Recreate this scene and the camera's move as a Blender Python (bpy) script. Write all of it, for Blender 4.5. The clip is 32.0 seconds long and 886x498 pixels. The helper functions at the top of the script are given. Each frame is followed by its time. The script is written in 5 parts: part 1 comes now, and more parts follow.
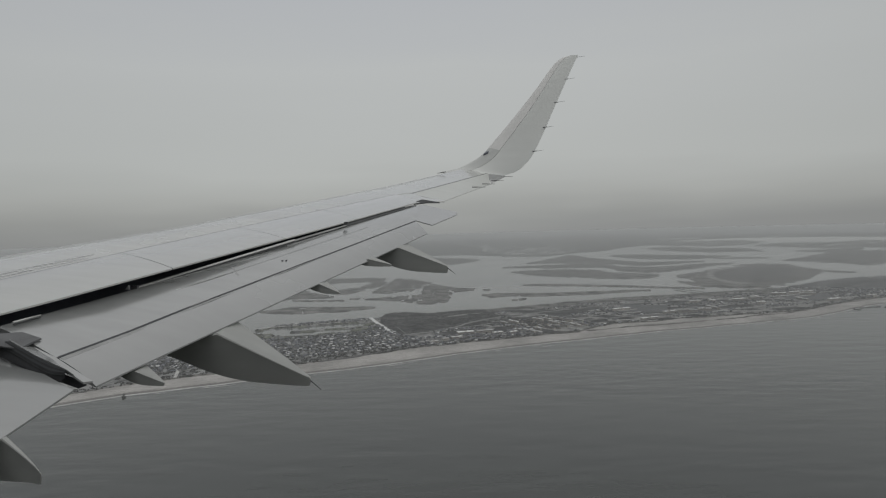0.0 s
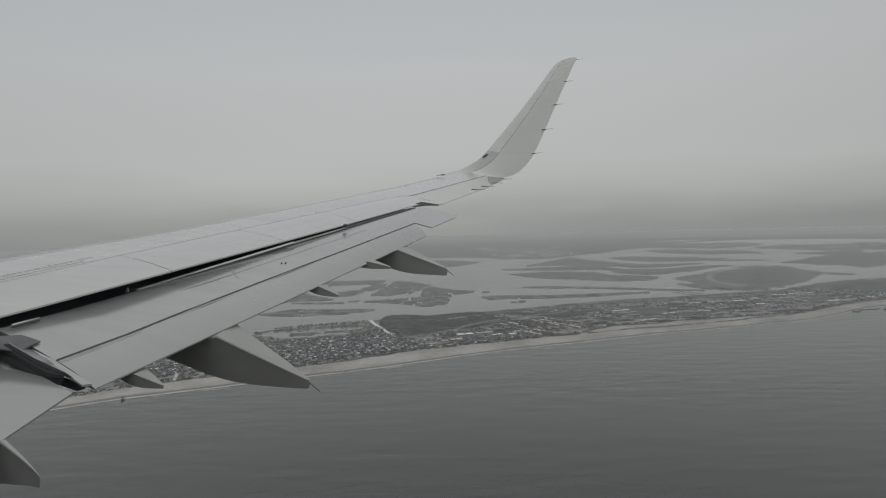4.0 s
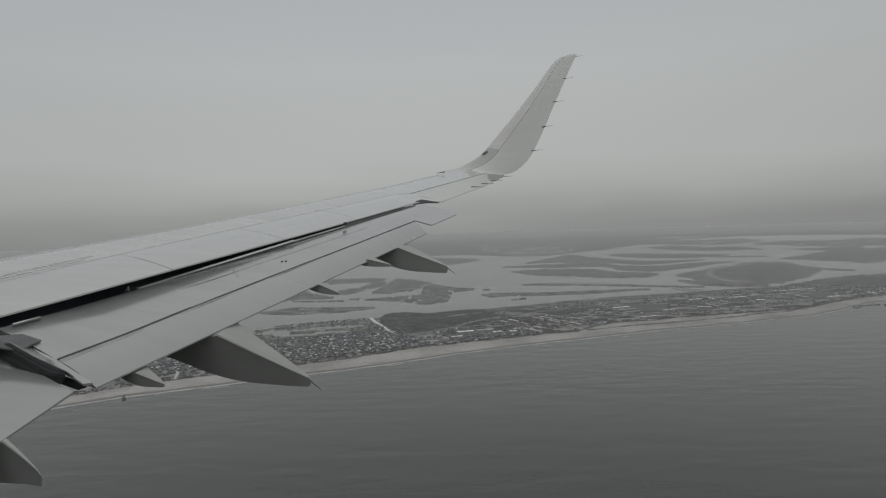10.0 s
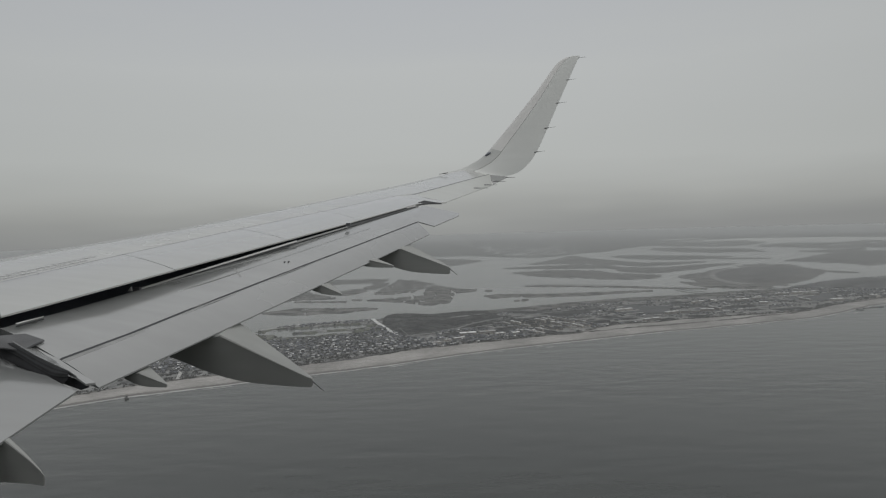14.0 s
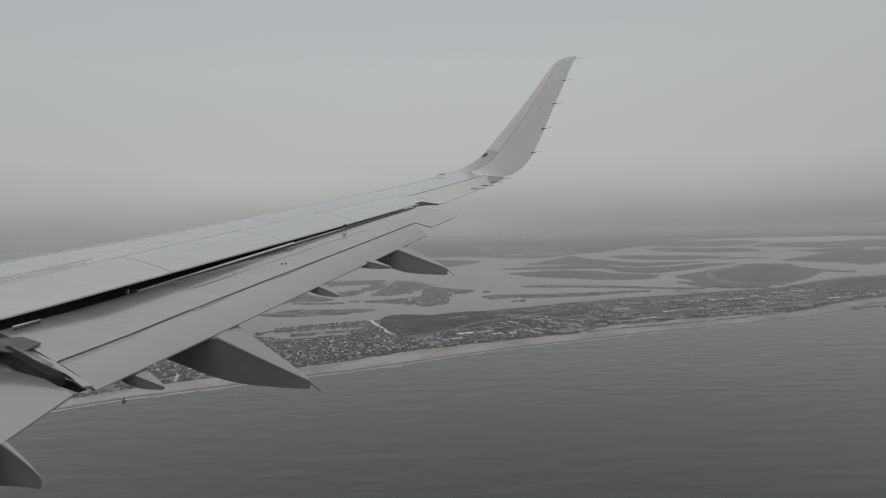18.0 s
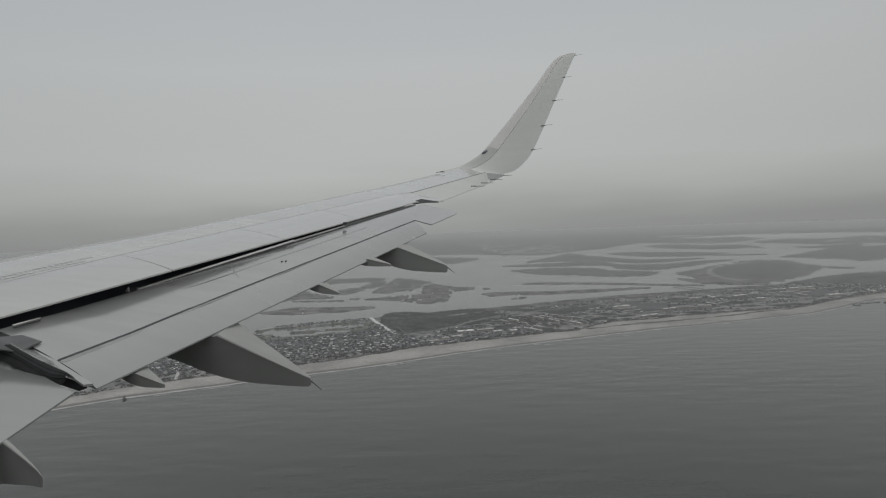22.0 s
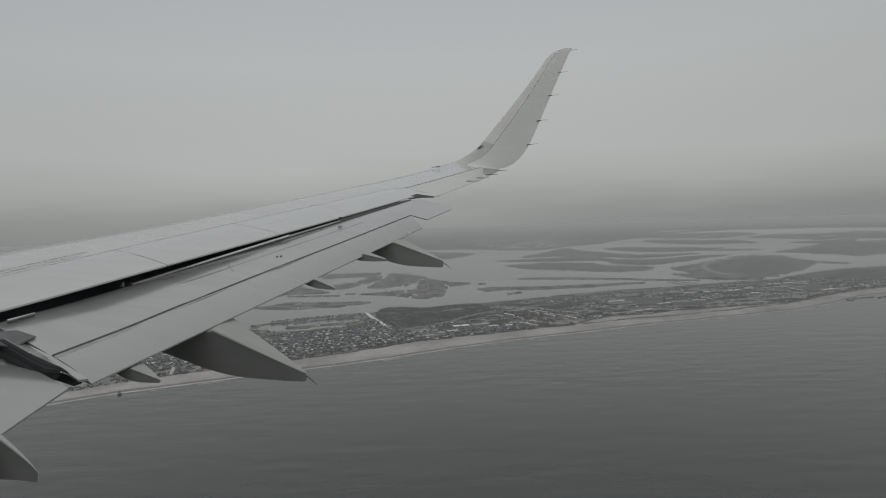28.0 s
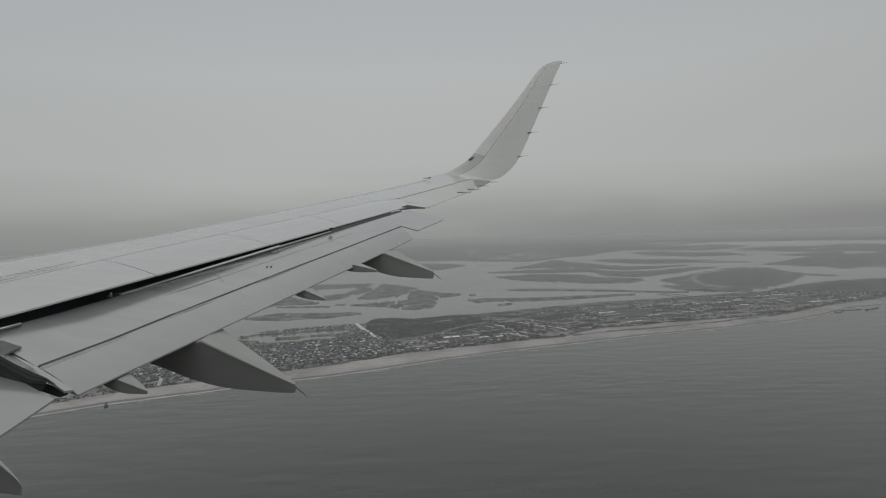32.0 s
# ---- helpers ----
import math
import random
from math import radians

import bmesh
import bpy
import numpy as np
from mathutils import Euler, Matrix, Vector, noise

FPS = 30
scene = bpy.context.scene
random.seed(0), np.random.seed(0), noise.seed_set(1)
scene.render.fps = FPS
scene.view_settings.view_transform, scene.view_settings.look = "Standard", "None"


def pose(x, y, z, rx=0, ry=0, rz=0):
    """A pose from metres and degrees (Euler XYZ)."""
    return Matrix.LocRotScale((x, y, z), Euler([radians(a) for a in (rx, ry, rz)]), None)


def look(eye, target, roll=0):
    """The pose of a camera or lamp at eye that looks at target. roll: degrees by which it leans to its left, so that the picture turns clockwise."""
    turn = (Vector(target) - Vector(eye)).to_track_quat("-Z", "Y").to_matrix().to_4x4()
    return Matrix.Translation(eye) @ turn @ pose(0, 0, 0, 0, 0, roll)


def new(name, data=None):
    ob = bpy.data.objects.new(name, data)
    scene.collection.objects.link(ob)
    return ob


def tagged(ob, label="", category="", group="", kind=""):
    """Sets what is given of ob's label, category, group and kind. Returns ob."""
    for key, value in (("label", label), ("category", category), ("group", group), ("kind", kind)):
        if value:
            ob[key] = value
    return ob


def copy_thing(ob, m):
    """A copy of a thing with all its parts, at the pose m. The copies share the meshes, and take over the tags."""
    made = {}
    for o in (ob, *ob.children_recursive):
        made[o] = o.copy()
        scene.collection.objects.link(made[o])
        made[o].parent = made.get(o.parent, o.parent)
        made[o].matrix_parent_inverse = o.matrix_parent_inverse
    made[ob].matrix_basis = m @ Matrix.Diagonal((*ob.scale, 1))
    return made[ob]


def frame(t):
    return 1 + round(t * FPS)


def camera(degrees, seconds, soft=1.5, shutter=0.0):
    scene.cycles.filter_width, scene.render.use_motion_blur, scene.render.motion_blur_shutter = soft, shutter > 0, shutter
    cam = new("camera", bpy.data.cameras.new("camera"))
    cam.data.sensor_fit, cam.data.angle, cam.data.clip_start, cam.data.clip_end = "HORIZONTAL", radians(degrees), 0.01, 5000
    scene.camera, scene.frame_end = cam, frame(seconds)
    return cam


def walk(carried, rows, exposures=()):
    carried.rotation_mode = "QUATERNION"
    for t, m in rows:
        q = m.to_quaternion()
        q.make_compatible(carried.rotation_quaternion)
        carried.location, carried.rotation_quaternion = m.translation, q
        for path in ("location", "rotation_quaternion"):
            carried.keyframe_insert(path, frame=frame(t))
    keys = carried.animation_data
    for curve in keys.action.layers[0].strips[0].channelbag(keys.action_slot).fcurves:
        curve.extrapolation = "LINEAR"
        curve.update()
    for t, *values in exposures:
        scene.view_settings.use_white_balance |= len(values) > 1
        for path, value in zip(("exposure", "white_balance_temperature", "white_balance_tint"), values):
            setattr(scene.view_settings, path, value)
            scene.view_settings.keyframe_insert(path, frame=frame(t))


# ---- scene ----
# Heights: the window seat is EYE metres over the sea; the coast is built to a reduced scale, about one to five.
EYE = 90.0
cam = camera(66.8, 32.0, soft=1.2)
# seconds, tilt, lean, turn in degrees
ROWS = [
    (0, 87.67, 1.70, -0.02), (0.5, 87.41, 1.51, -0.10), (1, 87.37, 1.64, 0.14), (1.5, 87.44, 1.50, 0.10),
    (2, 87.30, 1.27, -0.08), (2.5, 87.50, 1.42, 0.13), (3, 87.72, 1.61, 0.27), (3.5, 87.79, 1.87, -0.06),
    (5.5, 88.09, 1.21, 0.02), (6, 87.90, 1.40, -0.08), (6.5, 87.93, 1.77, 0.05), (7, 87.92, 1.84, 0.27),
    (7.5, 87.87, 1.54, 0.00), (8, 88.31, 1.70, 0.29), (8.5, 88.48, 1.60, 0.26), (9, 88.03, 1.58, -0.04),
    (9.5, 87.85, 1.96, 0.04), (10, 87.66, 1.97, -0.07), (10.5, 87.66, 2.04, 0.06), (11, 87.82, 2.09, 0.30),
    (11.5, 87.77, 1.83, 0.13), (12, 87.66, 2.03, 0.09), (12.5, 87.45, 1.80, -0.05), (13, 87.49, 2.22, 0.07),
    (13.5, 87.62, 1.79, -0.05), (14, 87.76, 1.82, 0.15), (14.5, 88.02, 1.78, 0.15), (16.5, 87.89, 2.09, -0.03),
    (17, 87.97, 1.90, 0.18), (17.5, 87.95, 1.98, -0.02), (18, 87.83, 2.06, -0.08), (18.5, 87.49, 2.23, -0.38),
    (19, 87.37, 2.17, -0.36), (19.5, 87.38, 2.02, -0.27), (20, 87.50, 1.74, -0.06), (20.5, 87.56, 1.99, -0.18),
    (21, 87.66, 2.23, -0.20), (21.5, 87.70, 2.30, -0.13), (22, 87.61, 2.20, -0.09), (22.5, 87.36, 1.84, -0.26),
    (23, 87.49, 2.01, -0.09), (23.5, 87.66, 1.95, 0.13), (24, 87.67, 2.15, 0.07), (24.5, 87.45, 2.26, -0.00),
    (26.5, 87.56, 1.68, -0.16), (27, 87.56, 1.93, -0.13), (27.5, 87.39, 2.15, -0.23), (28, 87.17, 2.16, -0.46),
    (28.5, 87.33, 2.14, -0.22), (29, 87.35, 1.83, -0.27), (29.5, 87.34, 1.65, -0.36), (30, 87.25, 1.36, -0.70),
    (30.5, 87.17, 1.99, -1.38), (31, 87.50, 1.72, -1.48), (31.5, 87.80, 1.56, -1.54), (32, 88.09, 1.91, -1.25),
]
walk(cam, [(t, pose(0, 0, EYE, rx, ry, rz)) for t, rx, ry, rz in ROWS],
     exposures=[(0, -0.05), (3.5, 0.0), (6, -0.12), (8, -0.18), (9, -0.11), (11, -0.11), (14, -0.05), (17, -0.02), (21, 0.0), (23, -0.09), (24.5, -0.15), (27, -0.11), (30, -0.09), (32, -0.11)])

# ---- sky and sun ----
world = bpy.data.worlds.new("overcast_sky")
scene.world = world
world.use_nodes = True
wn, wl = world.node_tree.nodes, world.node_tree.links
wn.clear()
w_out = wn.new("ShaderNodeOutputWorld")
w_mix = wn.new("ShaderNodeMixShader")
w_clear = wn.new("ShaderNodeBackground")
w_cloud = wn.new("ShaderNodeBackground")
w_sky = wn.new("ShaderNodeTexSky")
w_sky.sky_type = "NISHITA"
w_sky.sun_disc = False
w_sky.sun_elevation = radians(28)
w_sky.sun_rotation = radians(117)
w_clear.inputs["Strength"].default_value = 0.08
wl.new(w_sky.outputs[0], w_clear.inputs["Color"])
w_co = wn.new("ShaderNodeTexCoord")
w_sep = wn.new("ShaderNodeSeparateXYZ")
wl.new(w_co.outputs["Generated"], w_sep.inputs[0])
w_map = wn.new("ShaderNodeMapping")
w_map.inputs["Scale"].default_value = (1.2, 1.2, 7.0)
wl.new(w_co.outputs["Generated"], w_map.inputs[0])
w_noise = wn.new("ShaderNodeTexNoise")
w_noise.inputs["Scale"].default_value = 1.6
w_noise.inputs["Detail"].default_value = 3.0
wl.new(w_map.outputs[0], w_noise.inputs["Vector"])
w_bend = wn.new("ShaderNodeMath")
w_bend.operation = "MULTIPLY_ADD"
wl.new(w_noise.outputs[0], w_bend.inputs[0])
w_bend.inputs[1].default_value = 0.10
wl.new(w_sep.outputs["Z"], w_bend.inputs[2])
w_ramp = wn.new("ShaderNodeValToRGB")
for spot, colour in ((0.0, (0.270, 0.277, 0.274)), (0.03, (0.275, 0.282, 0.279)), (0.05, (0.310, 0.318, 0.312)), (0.085, (0.385, 0.394, 0.384)), (0.14, (0.455, 0.467, 0.456)),
                     (0.27, (0.485, 0.498, 0.494)), (0.36, (0.455, 0.470, 0.486)), (0.45, (0.45, 0.464, 0.482)), (0.60, (0.52, 0.53, 0.533)), (1.0, (0.60, 0.61, 0.61))):
    stop = w_ramp.color_ramp.elements.new(spot)
    stop.color = (*colour, 1)
w_ramp.color_ramp.elements.remove(w_ramp.color_ramp.elements[-1])
w_ramp.color_ramp.elements.remove(w_ramp.color_ramp.elements[0])
wl.new(w_bend.outputs[0], w_ramp.inputs[0])
wl.new(w_ramp.outputs[0], w_cloud.inputs["Color"])
w_ground = wn.new("ShaderNodeMapRange")
w_ground.inputs["From Min"].default_value, w_ground.inputs["From Max"].default_value = -0.06, -0.035
w_ground.inputs["To Min"].default_value, w_ground.inputs["To Max"].default_value = 0.1, 1.0
wl.new(w_sep.outputs["Z"], w_ground.inputs["Value"])
# the sky is dimmed ahead and astern to imitate lens falloff
w_side = wn.new("ShaderNodeMath")
w_side.operation = "MULTIPLY"
wl.new(w_sep.outputs["X"], w_side.inputs[0])
wl.new(w_sep.outputs["X"], w_side.inputs[1])
w_fall = wn.new("ShaderNodeMapRange")
w_fall.inputs["To Min"].default_value, w_fall.inputs["To Max"].default_value = 1.03, 0.78
wl.new(w_side.outputs[0], w_fall.inputs["Value"])
w_both = wn.new("ShaderNodeMath")
w_both.operation = "MULTIPLY"
wl.new(w_ground.outputs[0], w_both.inputs[0])
wl.new(w_fall.outputs[0], w_both.inputs[1])
wl.new(w_both.outputs[0], w_cloud.inputs["Strength"])
w_mix.inputs[0].default_value = 0.96
wl.new(w_clear.outputs[0], w_mix.inputs[1])
wl.new(w_cloud.outputs[0], w_mix.inputs[2])
wl.new(w_mix.outputs[0], w_out.inputs[0])

sun = new("sun", bpy.data.lights.new("sun", "SUN"))
sun.data.energy = 0.85
sun.data.angle = radians(75)
sun.data.color = (1.0, 0.985, 0.96)
sun.matrix_world = look((800, -100, 480), (0, 0, 0))


# ---- materials ----
def material(name, colour, rough=0.6, metal=0.0, spread=0.12, scale=1.0, bump=0.0, bump_scale=20.0, spec=0.5, second=None, random_tint=0.0, detail=6.0):
    """A procedural surface: two scales of uneven tone, optional relief."""
    m = bpy.data.materials.new(name)
    m.use_nodes = True
    n, l = m.node_tree.nodes, m.node_tree.links
    bsdf = n["Principled BSDF"]
    co = n.new("ShaderNodeTexCoord")
    big = n.new("ShaderNodeTexNoise")
    big.inputs["Scale"].default_value = scale
    big.inputs["Detail"].default_value = detail
    fine = n.new("ShaderNodeTexNoise")
    fine.inputs["Scale"].default_value = scale * 9
    fine.inputs["Detail"].default_value = 4
    l.new(co.outputs["Object"], big.inputs["Vector"])
    l.new(co.outputs["Object"], fine.inputs["Vector"])
    add = n.new("ShaderNodeMath")
    add.operation = "MULTIPLY_ADD"
    l.new(fine.outputs[0], add.inputs[0])
    add.inputs[1].default_value = 0.45
    l.new(big.outputs[0], add.inputs[2])
    ramp = n.new("ShaderNodeValToRGB")
    dark = [c * (1 - spread) for c in colour]
    light = [min(1, c * (1 + spread)) for c in (second or colour)]
    ramp.color_ramp.elements[0].position, ramp.color_ramp.elements[0].color = 0.5, (*dark, 1)
    ramp.color_ramp.elements[1].position, ramp.color_ramp.elements[1].color = 0.95, (*light, 1)
    l.new(add.outputs[0], ramp.inputs[0])
    tone = ramp.outputs[0]
    if random_tint:
        info = n.new("ShaderNodeObjectInfo")
        isle = n.new("ShaderNodeNewGeometry")
        both = n.new("ShaderNodeMath")
        both.operation = "ADD"
        l.new(info.outputs["Random"], both.inputs[0])
        l.new(isle.outputs["Random Per Island"], both.inputs[1])
        frac = n.new("ShaderNodeMath")
        frac.operation = "FRACT"
        l.new(both.outputs[0], frac.inputs[0])
        hsv = n.new("ShaderNodeHueSaturation")
        span = n.new("ShaderNodeMapRange")
        span.inputs["To Min"].default_value = 1 - random_tint
        span.inputs["To Max"].default_value = 1 + random_tint
        l.new(frac.outputs[0], span.inputs["Value"])
        l.new(span.outputs[0], hsv.inputs["Value"])
        l.new(tone, hsv.inputs["Color"])
        tone = hsv.outputs[0]
    l.new(tone, bsdf.inputs["Base Color"])
    bsdf.inputs["Roughness"].default_value = rough
    bsdf.inputs["Metallic"].default_value = metal
    bsdf.inputs["Specular IOR Level"].default_value = spec
    if bump:
        bn = n.new("ShaderNodeTexNoise")
        bn.inputs["Scale"].default_value = bump_scale
        bn.inputs["Detail"].default_value = 5
        l.new(co.outputs["Object"], bn.inputs["Vector"])
        b = n.new("ShaderNodeBump")
        b.inputs["Strength"].default_value = bump
        b.inputs["Distance"].default_value = 1.0 / bump_scale
        l.new(bn.outputs[0], b.inputs["Height"])
        l.new(b.outputs[0], bsdf.inputs["Normal"])
    return m


def wing_paint(name, colour, rough=0.38, streak=0.10, coat=0.0):
    """Light grey aircraft paint with faint grime drawn out along the airflow."""
    m = bpy.data.materials.new(name)
    m.use_nodes = True
    n, l = m.node_tree.nodes, m.node_tree.links
    bsdf = n["Principled BSDF"]
    co = n.new("ShaderNodeTexCoord")
    turn = n.new("ShaderNodeMapping")
    turn.inputs["Rotation"].default_value = (0, 0, radians(8))
    turn.inputs["Scale"].default_value = (0.35, 5.0, 5.0)
    l.new(co.outputs["Object"], turn.inputs[0])
    a = n.new("ShaderNodeTexNoise")
    a.inputs["Scale"].default_value = 1.3
    a.inputs["Detail"].default_value = 2.5
    l.new(turn.outputs[0], a.inputs["Vector"])
    b = n.new("ShaderNodeTexNoise")
    b.inputs["Scale"].default_value = 0.9
    b.inputs["Detail"].default_value = 4
    l.new(co.outputs["Object"], b.inputs["Vector"])
    add = n.new("ShaderNodeMath")
    add.operation = "ADD"
    l.new(a.outputs[0], add.inputs[0])
    l.new(b.outputs[0], add.inputs[1])
    ramp = n.new("ShaderNodeValToRGB")
    ramp.color_ramp.elements[0].position, ramp.color_ramp.elements[0].color = 0.62, (*[c * (1 - streak) for c in colour], 1)
    ramp.color_ramp.elements[1].position, ramp.color_ramp.elements[1].color = 1.0, (*colour, 1)
    half = n.new("ShaderNodeMath")
    half.operation = "MULTIPLY"
    half.inputs[1].default_value = 0.8
    l.new(add.outputs[0], half.inputs[0])
    l.new(half.outputs[0], ramp.inputs[0])
    l.new(ramp.outputs[0], bsdf.inputs["Base Color"])
    r = n.new("ShaderNodeMapRange")
    r.inputs["To Min"].default_value = rough - 0.06
    r.inputs["To Max"].default_value = rough + 0.14
    l.new(b.outputs[0], r.inputs["Value"])
    l.new(r.outputs[0], bsdf.inputs["Roughness"])
    bsdf.inputs["Specular IOR Level"].default_value = 0.5
    bsdf.inputs["Coat Weight"].default_value = coat
    bsdf.inputs["Coat Roughness"].default_value = 0.14
    bsdf.inputs["Coat IOR"].default_value = 1.72
    return m


M_SKIN = wing_paint("wing_skin_paint", (0.385, 0.393, 0.372), 0.22, 0.16, 1.0)
M_SPOILER = wing_paint("spoiler_paint", (0.365, 0.373, 0.358), 0.20, 0.13, 1.0)
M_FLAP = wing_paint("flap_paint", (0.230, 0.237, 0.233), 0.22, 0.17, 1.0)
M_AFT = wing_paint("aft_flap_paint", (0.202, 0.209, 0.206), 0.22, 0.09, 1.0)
M_FAIRING = wing_paint("fairing_paint", (0.275, 0.282, 0.27), 0.40, 0.18)
M_AILERON = wing_paint("aileron_paint", (0.44, 0.452, 0.435), 0.45, 0.08)
M_TIP = wing_paint("tip_fillet_shade", (0.46, 0.47, 0.455), 0.4, 0.05)
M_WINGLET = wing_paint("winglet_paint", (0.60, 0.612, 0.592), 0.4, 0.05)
M_EDGE = material("bare_leading_edge", (0.62, 0.615, 0.60), rough=0.36, metal=0.0, spread=0.05, scale=2)
# Near-black colour that carries the shade of the gap under the spoilers.
M_COVE = material("dark_cove_shade", (0.065, 0.07, 0.085), rough=0.7, spread=0.2, scale=4)
M_SEAL = material("rubber_seal", (0.045, 0.046, 0.048), rough=0.75, spread=0.25, scale=9, spec=0.25)
# Lip grey, which also carries the shade of the outer cove strip.
M_SEALTOP = material("lip_grey_cove_shade", (0.062, 0.064, 0.065), rough=0.7, spread=0.3, scale=9, spec=0.25)
# Dark tone picked to keep bounced light off the wing root.
M_HULL = material("fuselage_dark", (0.13, 0.13, 0.13), rough=0.5, spread=0.1, scale=1)
# Grime grey, which also gives the slot band and flap nose painted shade.
M_GRIME_SHADE = material("grime_streak", (0.235, 0.24, 0.236), rough=0.55, spread=0.25, scale=5)
M_GAP = material("panel_gap", (0.07, 0.072, 0.078), rough=0.8, spread=0.1, scale=6)
M_WICK = material("static_wick_carbon", (0.05, 0.05, 0.055), rough=0.5, spread=0.1, scale=30)
M_METAL = material("bare_bracket_metal", (0.5, 0.5, 0.5), rough=0.35, metal=0.6, spread=0.1, scale=30)
M_STAIN = material("oily_patch", (0.07, 0.072, 0.074), rough=0.55, spread=0.3, scale=7)
M_MARK = material("faded_marking_ink", (0.40, 0.405, 0.405), rough=0.5, spread=0.2, scale=40)
M_LENS = material("lamp_lens", (0.16, 0.17, 0.2), rough=0.12, spread=0.1, scale=20)

M_SAND = material("beach_sand", (0.285, 0.275, 0.262), rough=0.9, spread=0.18, scale=0.03, spec=0.1, second=(0.36, 0.348, 0.332))
M_WETSAND = material("wet_sand", (0.135, 0.128, 0.12), rough=0.55, spread=0.15, scale=0.05, spec=0.3)
M_SCRUB = material("dune_scrub", (0.045, 0.045, 0.042), rough=0.95, spread=0.45, scale=0.09, spec=0.05, second=(0.17, 0.162, 0.152))
M_TOWN = material("town_yards", (0.075, 0.077, 0.078), rough=0.95, spread=0.4, scale=0.10, spec=0.1, second=(0.24, 0.24, 0.235))
M_WOOD = material("bare_winter_woods", (0.042, 0.043, 0.045), rough=0.95, spread=0.35, scale=0.06, spec=0.05, second=(0.080, 0.080, 0.080))
M_MARSH = material("winter_salt_marsh", (0.070, 0.071, 0.071), rough=0.95, spread=0.4, scale=0.06, spec=0.05, second=(0.16, 0.157, 0.15))
M_FARLAND = material("far_built_up_land", (0.07, 0.07, 0.07), rough=0.95, spread=0.5, scale=0.012, spec=0.05, second=(0.16, 0.16, 0.157))
M_FIELD = material("fallow_field", (0.115, 0.117, 0.12), rough=0.95, spread=0.2, scale=0.05, spec=0.1)
M_REEDS = material("dry_reed_bed", (0.10, 0.099, 0.098), rough=0.95, spread=0.3, scale=0.03, spec=0.05)
M_LAWN = material("winter_lawns", (0.078, 0.083, 0.066), rough=0.95, spread=0.35, scale=0.12, spec=0.05, second=(0.15, 0.155, 0.13))
M_LANE = material("worn_grey_asphalt", (0.19, 0.19, 0.185), rough=0.9, spread=0.2, scale=0.2, spec=0.2)
M_LOT = material("pale_parking_lot", (0.23, 0.228, 0.22), rough=0.9, spread=0.25, scale=0.1, spec=0.15)
M_ROAD = material("road_asphalt", (0.115, 0.115, 0.115), rough=0.9, spread=0.2, scale=0.2, spec=0.2)
M_CONCRETE = material("pale_concrete", (0.43, 0.425, 0.41), rough=0.85, spread=0.15, scale=0.5)
M_ROOF = material("shingle_roof", (0.115, 0.119, 0.130), rough=0.9, spread=0.3, scale=0.5, random_tint=0.8, spec=0.2)
M_PALEROOF = material("pale_shingle_roof", (0.42, 0.42, 0.415), rough=0.85, spread=0.2, scale=0.4, random_tint=0.6)
M_HOUSE = material("house_siding", (0.21, 0.208, 0.203), rough=0.8, spread=0.2, scale=0.4, random_tint=0.75, spec=0.2)
M_WHITE = material("white_membrane_roof", (0.62, 0.62, 0.61), rough=0.8, spread=0.15, scale=0.2, random_tint=0.55)
M_FARWHITE = material("far_white_roofs", (0.70, 0.70, 0.69), rough=0.8, spread=0.1, scale=0.1, random_tint=0.25)
M_BLOCK = material("apartment_render", (0.30, 0.28, 0.255), rough=0.8, spread=0.15, scale=0.3, random_tint=0.35)
M_PINK = material("rose_brick", (0.33, 0.235, 0.205), rough=0.85, spread=0.15, scale=0.5)
M_GLASS = material("dark_window_glass", (0.04, 0.045, 0.05), rough=0.2, spread=0.2, scale=1)
M_ROCK = material("wet_dark_rock", (0.035, 0.036, 0.034), rough=0.7, spread=0.4, scale=0.8)
M_BUSH = material("bare_bushes", (0.058, 0.058, 0.055), rough=0.95, spread=0.4, scale=0.6, random_tint=0.35, spec=0.05)
M_FOAM = material("surf_foam", (0.40, 0.40, 0.39), rough=0.8, spread=0.25, scale=0.1)


